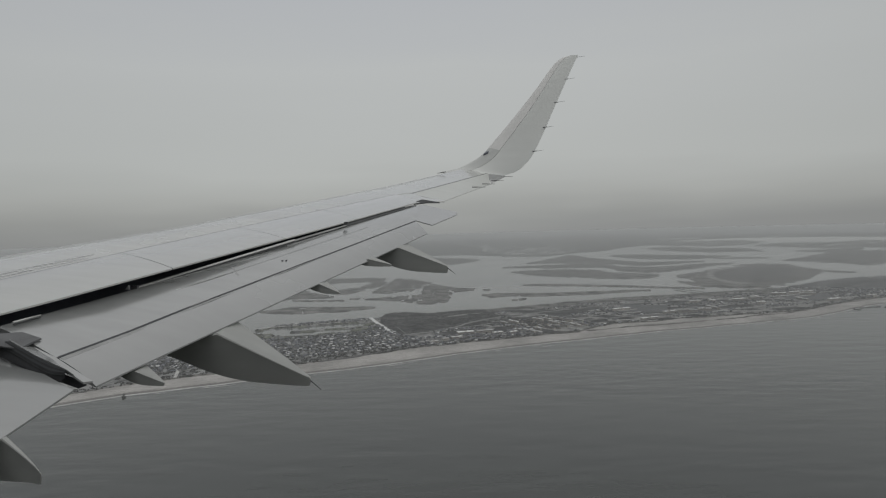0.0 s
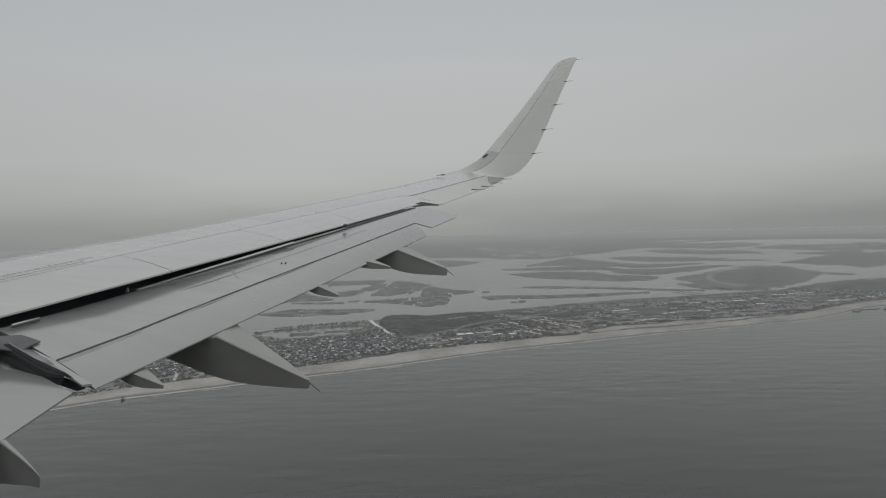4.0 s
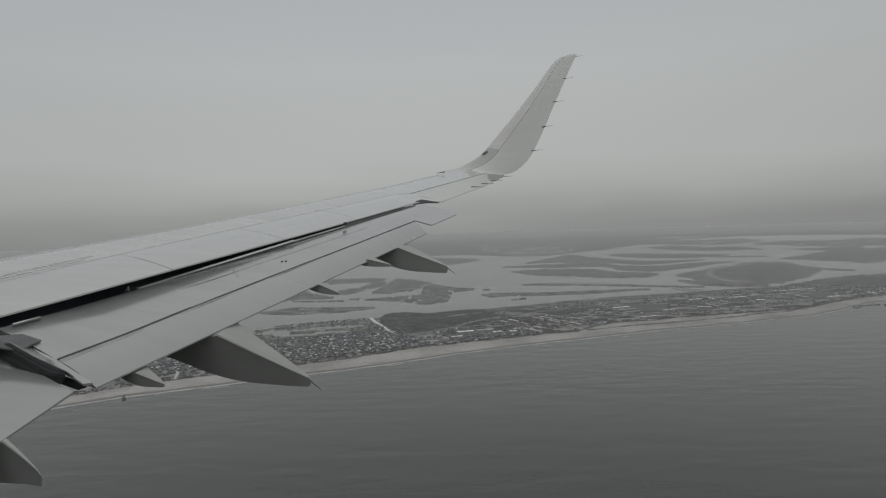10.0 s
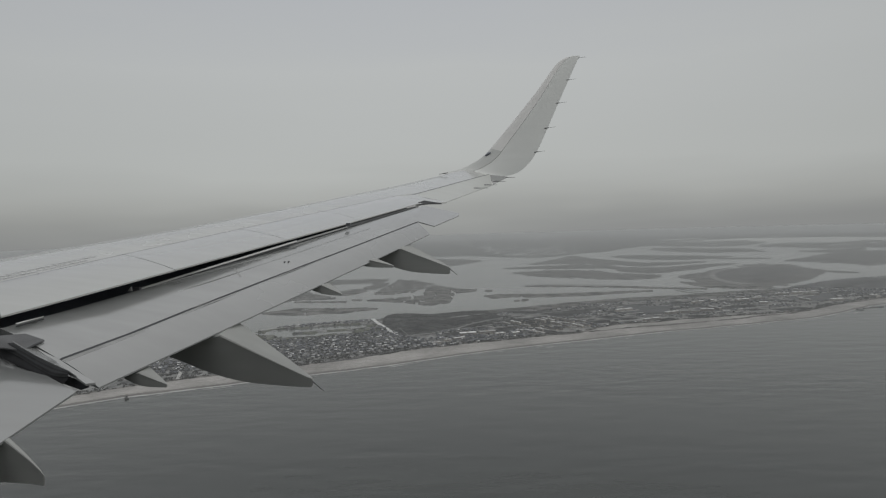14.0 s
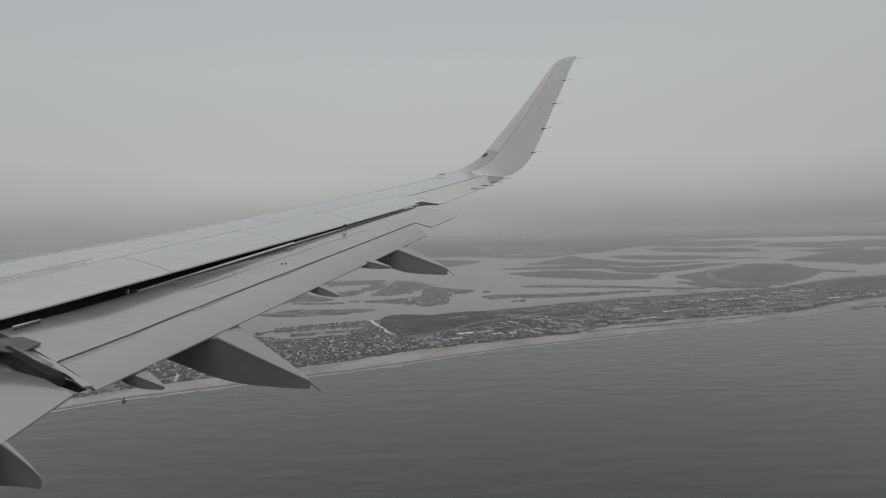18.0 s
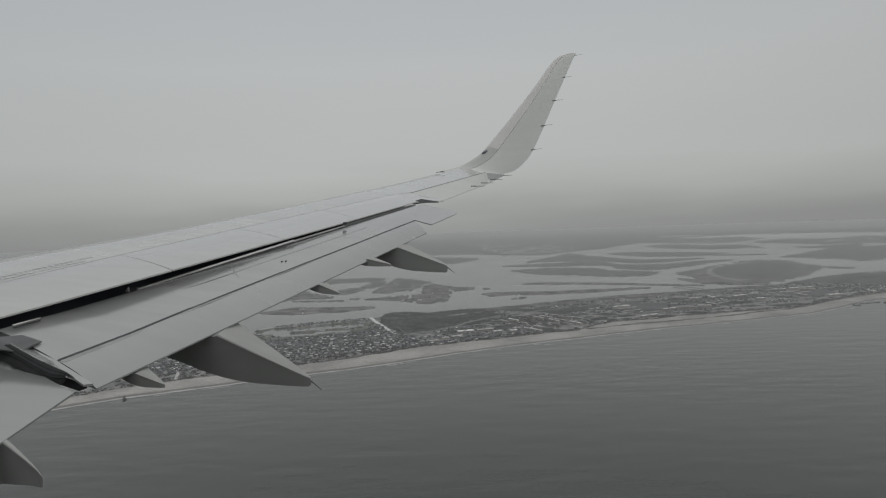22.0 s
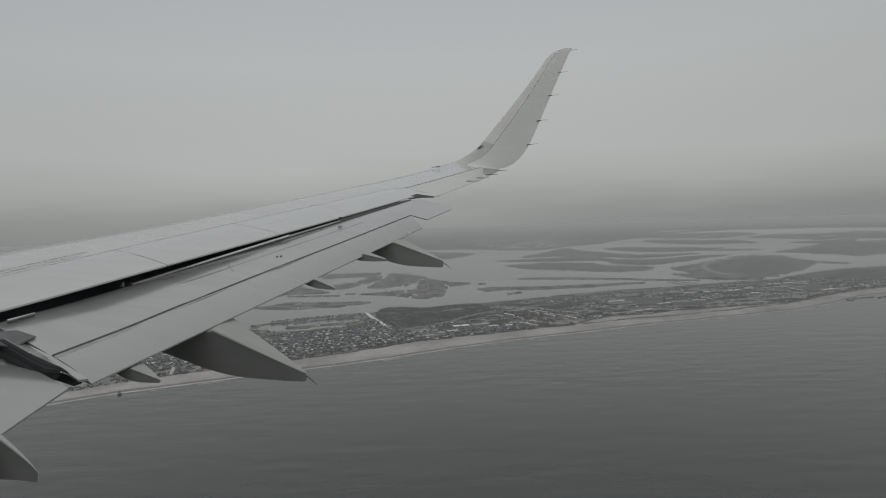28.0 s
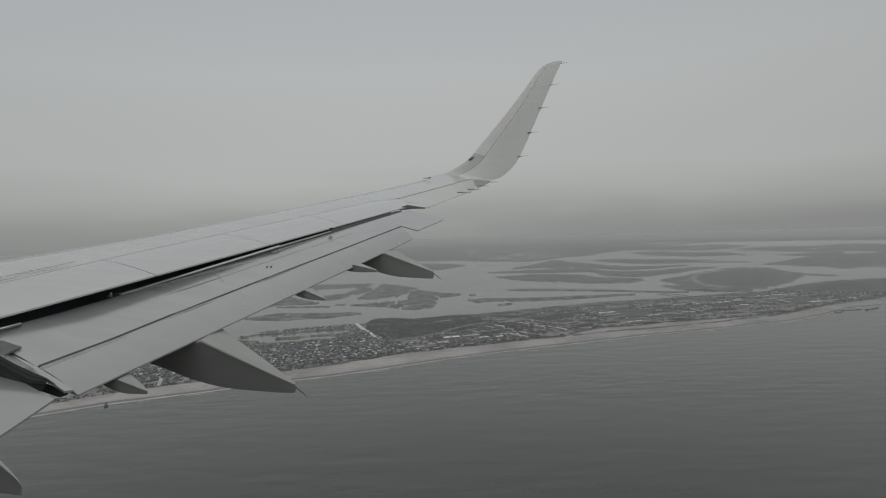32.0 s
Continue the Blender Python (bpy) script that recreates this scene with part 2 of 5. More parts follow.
def water_material(name, rough, ripple, body):
    m = bpy.data.materials.new(name)
    m.use_nodes = True
    n, l = m.node_tree.nodes, m.node_tree.links
    bsdf = n["Principled BSDF"]
    co = n.new("ShaderNodeTexCoord")
    # silt and wind lanes
    lane = n.new("ShaderNodeMapping")
    lane.inputs["Rotation"].default_value = (0, 0, radians(12))
    lane.inputs["Scale"].default_value = (0.35, 1.0, 1.0)
    l.new(co.outputs["Object"], lane.inputs[0])
    tone = n.new("ShaderNodeTexNoise")
    tone.inputs["Scale"].default_value = 0.012
    tone.inputs["Detail"].default_value = 5
    l.new(lane.outputs[0], tone.inputs["Vector"])
    ramp = n.new("ShaderNodeValToRGB")
    ramp.color_ramp.elements[0].position, ramp.color_ramp.elements[0].color = 0.35, (*[c * 0.88 for c in body], 1)
    ramp.color_ramp.elements[1].position, ramp.color_ramp.elements[1].color = 0.7, (*body, 1)
    l.new(tone.outputs[0], ramp.inputs[0])
    l.new(ramp.outputs[0], bsdf.inputs["Base Color"])
    bsdf.inputs["Roughness"].default_value = rough
    bsdf.inputs["IOR"].default_value = 1.33
    swell = n.new("ShaderNodeMapping")
    swell.inputs["Rotation"].default_value = (0, 0, radians(8))
    swell.inputs["Scale"].default_value = (0.42, 1.0, 1.0)
    l.new(co.outputs["Object"], swell.inputs[0])
    a = n.new("ShaderNodeTexNoise")
    a.inputs["Scale"].default_value = 0.09
    a.inputs["Detail"].default_value = 2.5
    a.inputs["Roughness"].default_value = 0.5
    l.new(swell.outputs[0], a.inputs["Vector"])
    b = n.new("ShaderNodeBump")
    gust = n.new("ShaderNodeTexNoise")
    gust.inputs["Scale"].default_value = 0.011
    gust.inputs["Detail"].default_value = 3
    l.new(lane.outputs[0], gust.inputs["Vector"])
    calm = n.new("ShaderNodeMapRange")
    calm.inputs["From Min"].default_value, calm.inputs["From Max"].default_value = 0.38, 0.66
    calm.inputs["To Min"].default_value, calm.inputs["To Max"].default_value = ripple * 0.45, ripple
    l.new(gust.outputs[0], calm.inputs["Value"])
    l.new(calm.outputs[0], b.inputs["Strength"])
    b.inputs["Distance"].default_value = 1.7
    l.new(a.outputs[0], b.inputs["Height"])
    l.new(b.outputs[0], bsdf.inputs["Normal"])
    return m


M_WATER = water_material("grey_sea_water", 0.14, 0.34, (0.044, 0.048, 0.044))
M_BAY = water_material("still_bay_water", 0.07, 0.02, (0.15, 0.155, 0.148))


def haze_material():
    """A translucent sheet in place of distance haze: its opacity rises away from its middle."""
    m = bpy.data.materials.new("haze_sheet")
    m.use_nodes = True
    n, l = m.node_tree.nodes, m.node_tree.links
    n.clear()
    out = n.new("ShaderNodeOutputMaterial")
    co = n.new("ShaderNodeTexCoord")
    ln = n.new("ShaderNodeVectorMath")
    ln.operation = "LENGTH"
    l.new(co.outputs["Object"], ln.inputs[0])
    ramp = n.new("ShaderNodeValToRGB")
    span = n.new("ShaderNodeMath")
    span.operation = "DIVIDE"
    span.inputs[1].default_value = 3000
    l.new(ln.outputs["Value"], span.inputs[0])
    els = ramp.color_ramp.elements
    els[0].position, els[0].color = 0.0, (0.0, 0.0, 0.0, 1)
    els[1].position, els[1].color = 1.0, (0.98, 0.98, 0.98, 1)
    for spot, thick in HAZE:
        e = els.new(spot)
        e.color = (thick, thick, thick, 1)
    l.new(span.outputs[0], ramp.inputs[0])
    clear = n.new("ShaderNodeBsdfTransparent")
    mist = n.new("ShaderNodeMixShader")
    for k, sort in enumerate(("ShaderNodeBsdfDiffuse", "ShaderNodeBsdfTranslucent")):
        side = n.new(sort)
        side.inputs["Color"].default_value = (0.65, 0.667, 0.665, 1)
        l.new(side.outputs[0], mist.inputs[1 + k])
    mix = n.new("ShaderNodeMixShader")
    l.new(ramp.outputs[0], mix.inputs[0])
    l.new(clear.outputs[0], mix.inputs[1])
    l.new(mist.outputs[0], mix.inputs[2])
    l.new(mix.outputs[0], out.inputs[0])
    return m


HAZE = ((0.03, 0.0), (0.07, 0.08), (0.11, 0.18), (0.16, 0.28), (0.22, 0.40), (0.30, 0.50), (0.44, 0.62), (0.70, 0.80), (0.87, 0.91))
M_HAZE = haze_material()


# ---- helpers ----
def part(name, bm, mat, parent=None, label="", smooth=None):
    """Links a bmesh as one mesh object, under parent if one is given."""
    me = bpy.data.meshes.new(name)
    bm.to_mesh(me)
    bm.free()
    for mt in (mat if isinstance(mat, (list, tuple)) else [mat]):
        me.materials.append(mt)
    if smooth is not None:
        me.shade_smooth()
        me.set_sharp_from_angle(angle=radians(smooth))
    ob = new(name, me)
    if parent:
        ob.parent = parent
    if label:
        ob["label"] = label
    return ob


def thing(name, label, category, at=(0, 0, 0), group="", turn=0.0):
    ob = new(name)
    ob.location = at
    ob.rotation_euler = (0, 0, turn)
    return tagged(ob, label, category, group)


def loft(sections, bm=None, caps=True):
    """A closed skin through rings of points."""
    bm = bm or bmesh.new()
    rings = [[bm.verts.new(p) for p in s] for s in sections]
    k = len(rings[0])
    for a, b in zip(rings, rings[1:]):
        for i in range(k):
            j = (i + 1) % k
            bm.faces.new((a[i], a[j], b[j], b[i]))
    if caps:
        bm.faces.new(list(reversed(rings[0])))
        bm.faces.new(rings[-1])
    bmesh.ops.recalc_face_normals(bm, faces=bm.faces)
    return bm


def box(bm, x0, x1, y0, y1, z0, z1):
    v = [bm.verts.new(p) for p in ((x0, y0, z0), (x1, y0, z0), (x1, y1, z0), (x0, y1, z0), (x0, y0, z1), (x1, y0, z1), (x1, y1, z1), (x0, y1, z1))]
    for f in ((3, 2, 1, 0), (4, 5, 6, 7), (0, 1, 5, 4), (1, 2, 6, 5), (2, 3, 7, 6), (3, 0, 4, 7)):
        bm.faces.new([v[i] for i in f])
    return bm


def rod(bm, a, b, r0, r1, k=6):
    a, b = Vector(a), Vector(b)
    d = (b - a).normalized()
    s = d.cross(Vector((0.3, 0.2, 0.9))).normalized()
    u = d.cross(s)
    ring = lambda c, r: [c + (s * math.cos(q) + u * math.sin(q)) * r for q in (math.tau * i / k for i in range(k))]
    return loft([ring(a, r0), ring(b, r1)], bm)


def along(line, y):
    """The point of a spanwise line at y: the line is rows of (y, x, z)."""
    ys = [p[0] for p in line]
    return Vector((float(np.interp(y, ys, [p[1] for p in line])), y, float(np.interp(y, ys, [p[2] for p in line]))))


# ---- the aircraft wing ----
# spanwise lines as rows of (y, x, z) from the eye; x runs aft, y outboard
CREST = [(0.6, -6.59, -0.95), (5.56, -3.67, -0.18), (6.98, -2.83, 0.01), (8.73, -2.06, 0.25), (11.84, -0.79, 0.68), (13.3, -0.16, 0.91), (14.7, 0.63, 1.16)]
HINGE = [(0.6, -5.08, -0.92), (4.90, -3.25, -0.33), (5.84, -2.87, -0.20), (7.16, -2.30, -0.02), (9.12, -1.39, 0.25), (10.61, -0.72, 0.45), (14.5, 0.98, 1.01)]
SPOIL = [(0.6, -4.7, -0.99), (4.29, -2.853, -0.518), (4.653, -2.669, -0.464), (5.25, -2.372, -0.371), (6.88, -1.64, -0.14), (7.90, -1.21, 0.00), (9.88, -0.38, 0.28), (14.5, 1.3, 0.9)]
AIL_F = [(10.8, -0.55, 0.45), (14.5, 0.98, 1.01)]
AIL_R = [(10.3, -0.01, 0.30), (14.0, 1.01, 0.75)]
FLAP_F = [(4.26, -2.841, -0.586), (4.70, -2.701, -0.544), (5.195, -2.541, -0.478), (5.616, -2.269, -0.407), (6.19, -1.973, -0.312), (6.935, -1.62, -0.191), (7.60, -1.315, -0.086), (9.79, -0.343, 0.2485)]
JOINT = [(4.03, -2.37, -0.754), (4.69, -2.10, -0.658), (5.13, -1.911, -0.573), (5.69, -1.71, -0.497), (6.3, -1.429, -0.385), (7.08, -1.098, -0.264), (7.8, -0.790, -0.142), (8.94, -0.356, 0.027)]
FLAP_R = [(3.96, -2.10, -0.919), (8.417, -0.311, -0.191), (8.932, -0.112, -0.104)]
IN_F = [(-2.98, 4.30, -0.68), (-3.90, 1.20, -1.15)]
IN_R = [(-2.12, 3.77, -0.89), (-2.22, 3.28, -1.01), (-2.30, 1.60, -1.30)]
SEAL_TOP = [(-2.630, 4.030, -0.645), (-2.561, 4.000, -0.676), (-2.448, 3.960, -0.723), (-2.327, 3.920, -0.766), (-2.220, 3.885, -0.799)]
SEAL_MID = [(-2.746, 4.060, -0.663), (-2.613, 4.010, -0.700), (-2.455, 3.955, -0.769), (-2.334, 3.910, -0.813), (-2.234, 3.885, -0.821)]
SEAL_LOW = [(-2.813, 4.080, -0.699), (-2.663, 4.020, -0.738), (-2.490, 3.965, -0.800), (-2.374, 3.925, -0.839), (-2.275, 3.900, -0.867)]
DARK_STRIP = ([(-2.79, 4.21, -0.74), (-2.13, 3.93, -0.885)], [(-2.78, 4.16, -0.77), (-2.19, 3.95, -0.905)])
COVER = ([(-2.795, 4.085, -0.61), (-2.755, 4.13, -0.609), (-2.665, 4.208, -0.615), (-2.535, 4.185, -0.655)], [(-2.715, 3.965, -0.66), (-2.67, 3.995, -0.664), (-2.62, 4.0, -0.675), (-2.565, 4.02, -0.685)])
AFTWARD = Vector((0.99, -0.12, 0.0))
OUTWARD = Vector((0.12, 0.99, 0.0))

wing = thing("aircraft_wing", "light grey painted airliner wing with lowered flaps and an upswept tip", "aircraft wing", (0, 0, EYE))


def slab(front, rear, thick_f, thick_r, steps=10, bulge=0.0, chord=5):
    """A tapering panel between a front and a rear edge, each given by its two ends or more; bulge lifts its middle."""
    def run(edge, s):
        q = s * (len(edge) - 1)
        i = min(int(q), len(edge) - 2)
        return Vector(edge[i]).lerp(Vector(edge[i + 1]), q - i)
    rings = []
    for k in range(steps + 1):
        s = k / steps
        a, b = run(front, s), run(rear, s)
        ring = []
        for c in range(chord + 1):
            q = c / chord
            ring.append(a.lerp(b, q) + Vector((0, 0, bulge * 4 * q * (1 - q))))
        ring.append(b - Vector((0, 0, thick_r)))
        ring.append(a.lerp(b, 0.5) - Vector((0, 0, (thick_f + thick_r) / 2)))
        ring.append(a - Vector((0, 0, thick_f)))
        rings.append(ring)
    return loft(rings)


def smooth_run(points, n):
    """Catmull-Rom through a few control points."""
    p = [Vector(q) for q in points]
    p = [p[0] * 2 - p[1]] + p + [p[-1] * 2 - p[-2]]
    got = []
    for k in range(n + 1):
        q = k / n * (len(p) - 3)
        i = min(int(q), len(p) - 4)
        t = q - i
        a, b, c, d = p[i:i + 4]
        got.append(0.5 * (2 * b + (c - a) * t + (2 * a - 5 * b + 4 * c - d) * t * t + (3 * b - a - 3 * c + d) * t ** 3))
    return got


def edge_line(line, y0, y1, n=6, lift=0.0, push=0.0):
    return [along(line, y0 + (y1 - y0) * i / n) + Vector((push, 0, lift)) for i in range(n + 1)]


# main skin: nose, crest, back to the hinge line, then the dark cove below the spoilers
sections = []
for k in range(44):
    y = -0.35 + (14.62 + 0.35) * k / 43
    c, h, s = along(CREST, y), along(HINGE, y), along(SPOIL, y)
    if y > 10.75:
        h = h.lerp(along(AIL_F, y), min(1, (y - 10.75) / 0.2))
    q = (h.x - c.x)
    nose = c + Vector((-q * 0.85, 0, -0.46 * q - 0.10))
    sections.append([nose, nose + Vector((q * 0.10, 0, 0.075 * q + 0.03)), c + Vector((-q * 0.42, 0, -0.17 * q - 0.025)), c, c.lerp(h, 0.33) + Vector((0, 0, 0.012)),
                     c.lerp(h, 0.66) + Vector((0, 0, 0.012)), h, h + Vector((0.02, 0, -0.05)), h + Vector((0.06, 0, -0.11 - 0.06 * q)), c + Vector((0, 0, -0.30 * q - 0.1)),
                     nose + Vector((q * 0.3, 0, -0.12 * q - 0.02))])
skin = part("wing_skin", loft(sections), M_SKIN, wing, "grey painted upper skin with a rounded nose", smooth=35)

# cove floor in the gap between spoilers and flap, with its shade in the colour
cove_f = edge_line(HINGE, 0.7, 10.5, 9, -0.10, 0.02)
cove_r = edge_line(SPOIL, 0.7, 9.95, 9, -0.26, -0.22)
part("flap_cove", slab(cove_f, cove_r, 0.05, 0.05), M_COVE, wing, "cove under the spoilers, its shade put into the colour")

# spar that closes the gap behind, in the same shade colour
part("rear_spar", slab(edge_line(HINGE, 0.7, 10.7, 9, -0.05, 0.03), edge_line(HINGE, 0.7, 10.7, 9, -0.06, 0.09), 0.34, 0.34, chord=1), M_COVE, wing, "rear spar behind the cove, coloured as dark as its shade")
part("fixed_panel", slab([(-0.70, 10.58, 0.440), (-0.455, 10.90, 0.472)], [(-0.42, 10.0, 0.292), (0.040, 10.385, 0.3165)], 0.05, 0.02, steps=3), M_SKIN, wing, smooth=30)

# spoiler panels, split square to the hinge line
CUTS = [(2.2, 1.75), (4.80, 4.27), (5.87, 5.54), (7.27, 6.91), (8.70, 8.28), (10.55, 9.93)]
for (f0, r0), (f1, r1) in zip(CUTS, CUTS[1:]):
    g = 0.004
    top_f, top_r = edge_line(HINGE, f0 + g, f1 - g, 4, 0.006, 0.035), edge_line(SPOIL, r0 + g, r1 - g, 4, 0.012)
    part("spoiler", slab(top_f, top_r, 0.05, 0.012, bulge=0.012), M_SPOILER, wing, smooth=30)
    seam = slab(edge_line(HINGE, f0 + g, f1 - g, 4, 0.003, 0.004), edge_line(HINGE, f0 + g, f1 - g, 4, 0.003, 0.030), 0.03, 0.03, chord=1)
    part("hinge_gap", seam, M_GAP, wing)

# aileron and its hinge gap
part("hinge_gap", slab(edge_line(AIL_F, 10.85, 14.45, 4, 0.004, -0.01), edge_line(AIL_F, 10.85, 14.45, 4, 0.004, 0.03), 0.03, 0.03, chord=1), M_GAP, wing)
aileron = part("aileron", slab([along(AIL_F, 10.85 + 3.62 * i / 5) + Vector((0.035, 0, 0.004)) for i in range(6)],
                               [along(AIL_R, 10.36 + 3.60 * i / 5) for i in range(6)], 0.07, 0.010, bulge=0.01), M_AILERON, wing, "grey aileron with trailing wicks", smooth=30)
part("tip_trailing_panel", slab([(0.977, 14.45, 1.0), (1.367, 14.5, 0.952)], [(1.041, 14.1, 0.772), (1.323, 14.3, 0.904)], 0.02, 0.010, steps=3), M_FLAP, wing, smooth=30)

# shade of the hollow between aileron and flap, laid on as a dark strip
hollow = slab([Vector(p) * 0.978 for p in ((-0.468, 10.3, 0.304), (-0.307, 10.45, 0.355), (-0.045, 10.4, 0.304))], [Vector(p) * 0.978 for p in ((-0.422, 10.2, 0.274), (-0.235, 10.3, 0.295), (-0.037, 10.36, 0.292))], 0.012, 0.008, steps=6)
part("hollow_shade_strip", hollow, M_SEAL, wing, "dark strip standing in for the shaded hollow at the flap's end")

# outboard flap in two elements
flap_f = edge_line(FLAP_F, 4.27, 9.79, 9)
flap_f[0] = Vector((-2.86, 4.26, -0.585))
flap_j = edge_line(JOINT, 4.04, 8.94, 9)
rings = []
for a, b in zip(flap_f, flap_j):
    d = b - a
    nose = a - d * 0.12 + Vector((0, 0, -0.12))
    rings.append([nose, a - d * 0.05 + Vector((0, 0, -0.035)), a, a + d * 0.33 + Vector((0, 0, 0.012)), a + d * 0.66 + Vector((0, 0, 0.010)), b, b + Vector((0, 0, -0.012)), a + d * 0.5 + Vector((0, 0, -0.10)), a + Vector((0, 0, -0.16))])
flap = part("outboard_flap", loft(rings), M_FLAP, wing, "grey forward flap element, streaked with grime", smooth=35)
tip_plate = slab([(-0.343, 9.79, 0.2485), (-0.260, 9.910, 0.255), (-0.095, 9.896, 0.211), (0.218, 9.888, 0.134)], [(-0.356, 8.94, 0.027), (-0.258, 8.922, -0.005), (-0.139, 8.901, -0.040), (0.196, 9.706, 0.091)], 0.04, 0.012, steps=9)
part("flap_tip", tip_plate, M_FLAP, flap, smooth=30)

aft_f = [p + (r - p) * 0.018 + Vector((0, 0, -0.006)) for p, r in zip(edge_line(JOINT, 4.05, 8.92, 9), edge_line(FLAP_R, 3.97, 8.695, 9))]
aft_r = edge_line(FLAP_R, 3.97, 8.695, 9)
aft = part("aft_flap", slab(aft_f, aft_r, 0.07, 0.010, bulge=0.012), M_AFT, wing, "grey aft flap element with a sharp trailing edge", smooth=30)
shade_f = [p + (r - p) * 0.006 + Vector((0, 0, 0.004)) for p, r in zip(edge_line(JOINT, 4.05, 8.92, 9), edge_line(FLAP_R, 3.97, 8.695, 9))]
shade_r = [p + (r - p) * 0.021 + Vector((0, 0, -0.003)) for p, r in zip(edge_line(JOINT, 4.05, 8.92, 9), edge_line(FLAP_R, 3.97, 8.695, 9))]
part("slot", slab(shade_f, shade_r, 0.04, 0.04, chord=1), M_GAP, aft, "narrow dark slot between the flap elements")

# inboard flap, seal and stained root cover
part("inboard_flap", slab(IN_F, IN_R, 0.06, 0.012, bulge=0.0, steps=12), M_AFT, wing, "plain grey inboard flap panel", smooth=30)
mid_low = [p + Vector((0, 0.012, -0.004)) for p in smooth_run(SEAL_MID, 12)]
part("flap_seal", slab(mid_low, smooth_run(SEAL_LOW, 12), 0.02, 0.012, steps=24, bulge=0.003), M_SEAL, wing, "dark rubber seal between the flaps", smooth=50)
part("flap_seal_lip", slab(smooth_run(SEAL_TOP, 12), smooth_run(SEAL_MID, 12), 0.006, 0.010, steps=24, bulge=0.005), M_SEALTOP, wing, "grey lip over the seal", smooth=50)
for f, mat in ((0.22, M_GAP), (0.45, M_SEAL), (0.70, M_GAP), (0.92, M_SEAL)):
    runs = [(a.lerp(b, f) + Vector((0, 0, 0.006)), a.lerp(b, f + 0.09) + Vector((0, 0, 0.006))) for a, b in zip(smooth_run(SEAL_TOP, 12), smooth_run(SEAL_MID, 12))]
    part("seal_ridge", slab([r[0] for r in runs], [r[1] for r in runs], 0.008, 0.008, steps=24, chord=1), mat, wing, "narrow dark ridge along the seal")
END_F = [(-2.541, 4.104, -0.692), (-2.365, 4.035, -0.750)]
END_R = [(-2.103, 3.844, -0.864), (-2.064, 3.876, -0.866)]
part("flap_end_panel", slab(END_F, END_R, 0.02, 0.012, steps=3), M_FLAP, wing, "grey end panel of the forward flap", smooth=30)
END_IN = [(-2.649, 4.050, -0.641), (-2.574, 4.020, -0.672), (-2.460, 3.980, -0.720), (-2.338, 3.940, -0.763), (-2.231, 3.905, -0.799), (-2.112, 3.880, -0.871)]
END_OUT = [(-2.76, 4.21, -0.622), (-2.60, 4.135, -0.677), (-2.48, 4.08, -0.718), (-2.38, 4.035, -0.753), (-2.25, 3.995, -0.83), (-2.13, 3.965, -0.90)]
part("flap_end_panel", slab(END_OUT, END_IN, 0.008, 0.008, steps=10), M_FLAP, wing, "grey end panel beside the seal", smooth=30)
part("flap_end_strip", slab(*DARK_STRIP, 0.02, 0.02, steps=4), M_GAP, wing, "dark strip at the end of the inboard flap")
part("flap_root_cover", slab(*COVER, 0.008, 0.008, steps=9, bulge=0.004), M_STAIN, wing, "dark stained cover at the root of the flap", smooth=40)

# fine chordwise seams on the forward flap
def on_flap(y, f):
    a = along(FLAP_F, min(max(y, 4.27), 9.79))
    s = (a.y - 4.27) / (9.79 - 4.27)
    return a.lerp(along(JOINT, 4.04 + s * (8.94 - 4.04)), f)


for y, f0, f1 in ((6.15, 0.28, 0.62),):
    a = [on_flap(y, f0) + Vector((0, 0, 0.0122)), on_flap(y, f1) + Vector((0, 0, 0.0122))]
    b = [on_flap(y + 0.02, f0) + Vector((0, 0, 0.0122)), on_flap(y + 0.02, f1) + Vector((0, 0, 0.0122))]
    part("panel_seam", slab(a, b, 0.004, 0.004, steps=3, chord=1), M_GRIME_SHADE, flap, "fine chordwise panel seam")

# a small dark scuff and a nick on the flap
for y, f, wide in ((6.75, 0.66, 0.006), (6.80, 0.70, 0.005)):
    m = bmesh.new()
    c = on_flap(y, f)
    box(m, c.x - wide, c.x + wide, c.y - 0.022, c.y + 0.022, c.z - 0.02, c.z + 0.0140)
    part("scuff_mark", m, M_SEAL, flap, "small dark scuff on the paint")

# grime drawn out along the span, and a painted band of shading behind the slot
for y0, y1, f0, wide in ((5.0, 8.4, 0.45, 0.010),):
    rows_a = [on_flap(y0 + (y1 - y0) * k / 8, f0 + 0.004 * math.sin(k * 1.9)) + Vector((0, 0, 0.0132)) for k in range(9)]
    rows_b = [on_flap(y0 + (y1 - y0) * k / 8, f0 + 0.004 * math.sin(k * 1.9) + 0.004 + wide * math.sin(math.pi * (k + 0.3) / 8.6)) + Vector((0, 0, 0.0132)) for k in range(9)]
    part("grime_streak", slab(rows_a, rows_b, 0.003, 0.003, steps=8, chord=1), M_GRIME_SHADE, flap, "faint spanwise grime streak")
joint_run, rear_run = edge_line(JOINT, 4.06, 7.0, 12), edge_line(FLAP_R, 3.98, 6.75, 12)
band_a = [p.lerp(r, 0.028) + Vector((0, 0, -0.0035)) for p, r in zip(joint_run, rear_run)]
band_b = [p.lerp(r, 0.034 + 0.085 * (1 - k / 12)) + Vector((0, 0, -0.0035 + 0.0035 * (1 - k / 12))) for k, (p, r) in enumerate(zip(joint_run, rear_run))]
part("slot_shade_band", slab(band_a, band_b, 0.002, 0.002, steps=12, chord=1), M_GRIME_SHADE, aft, "darker band behind the slot, shading put into its colour")

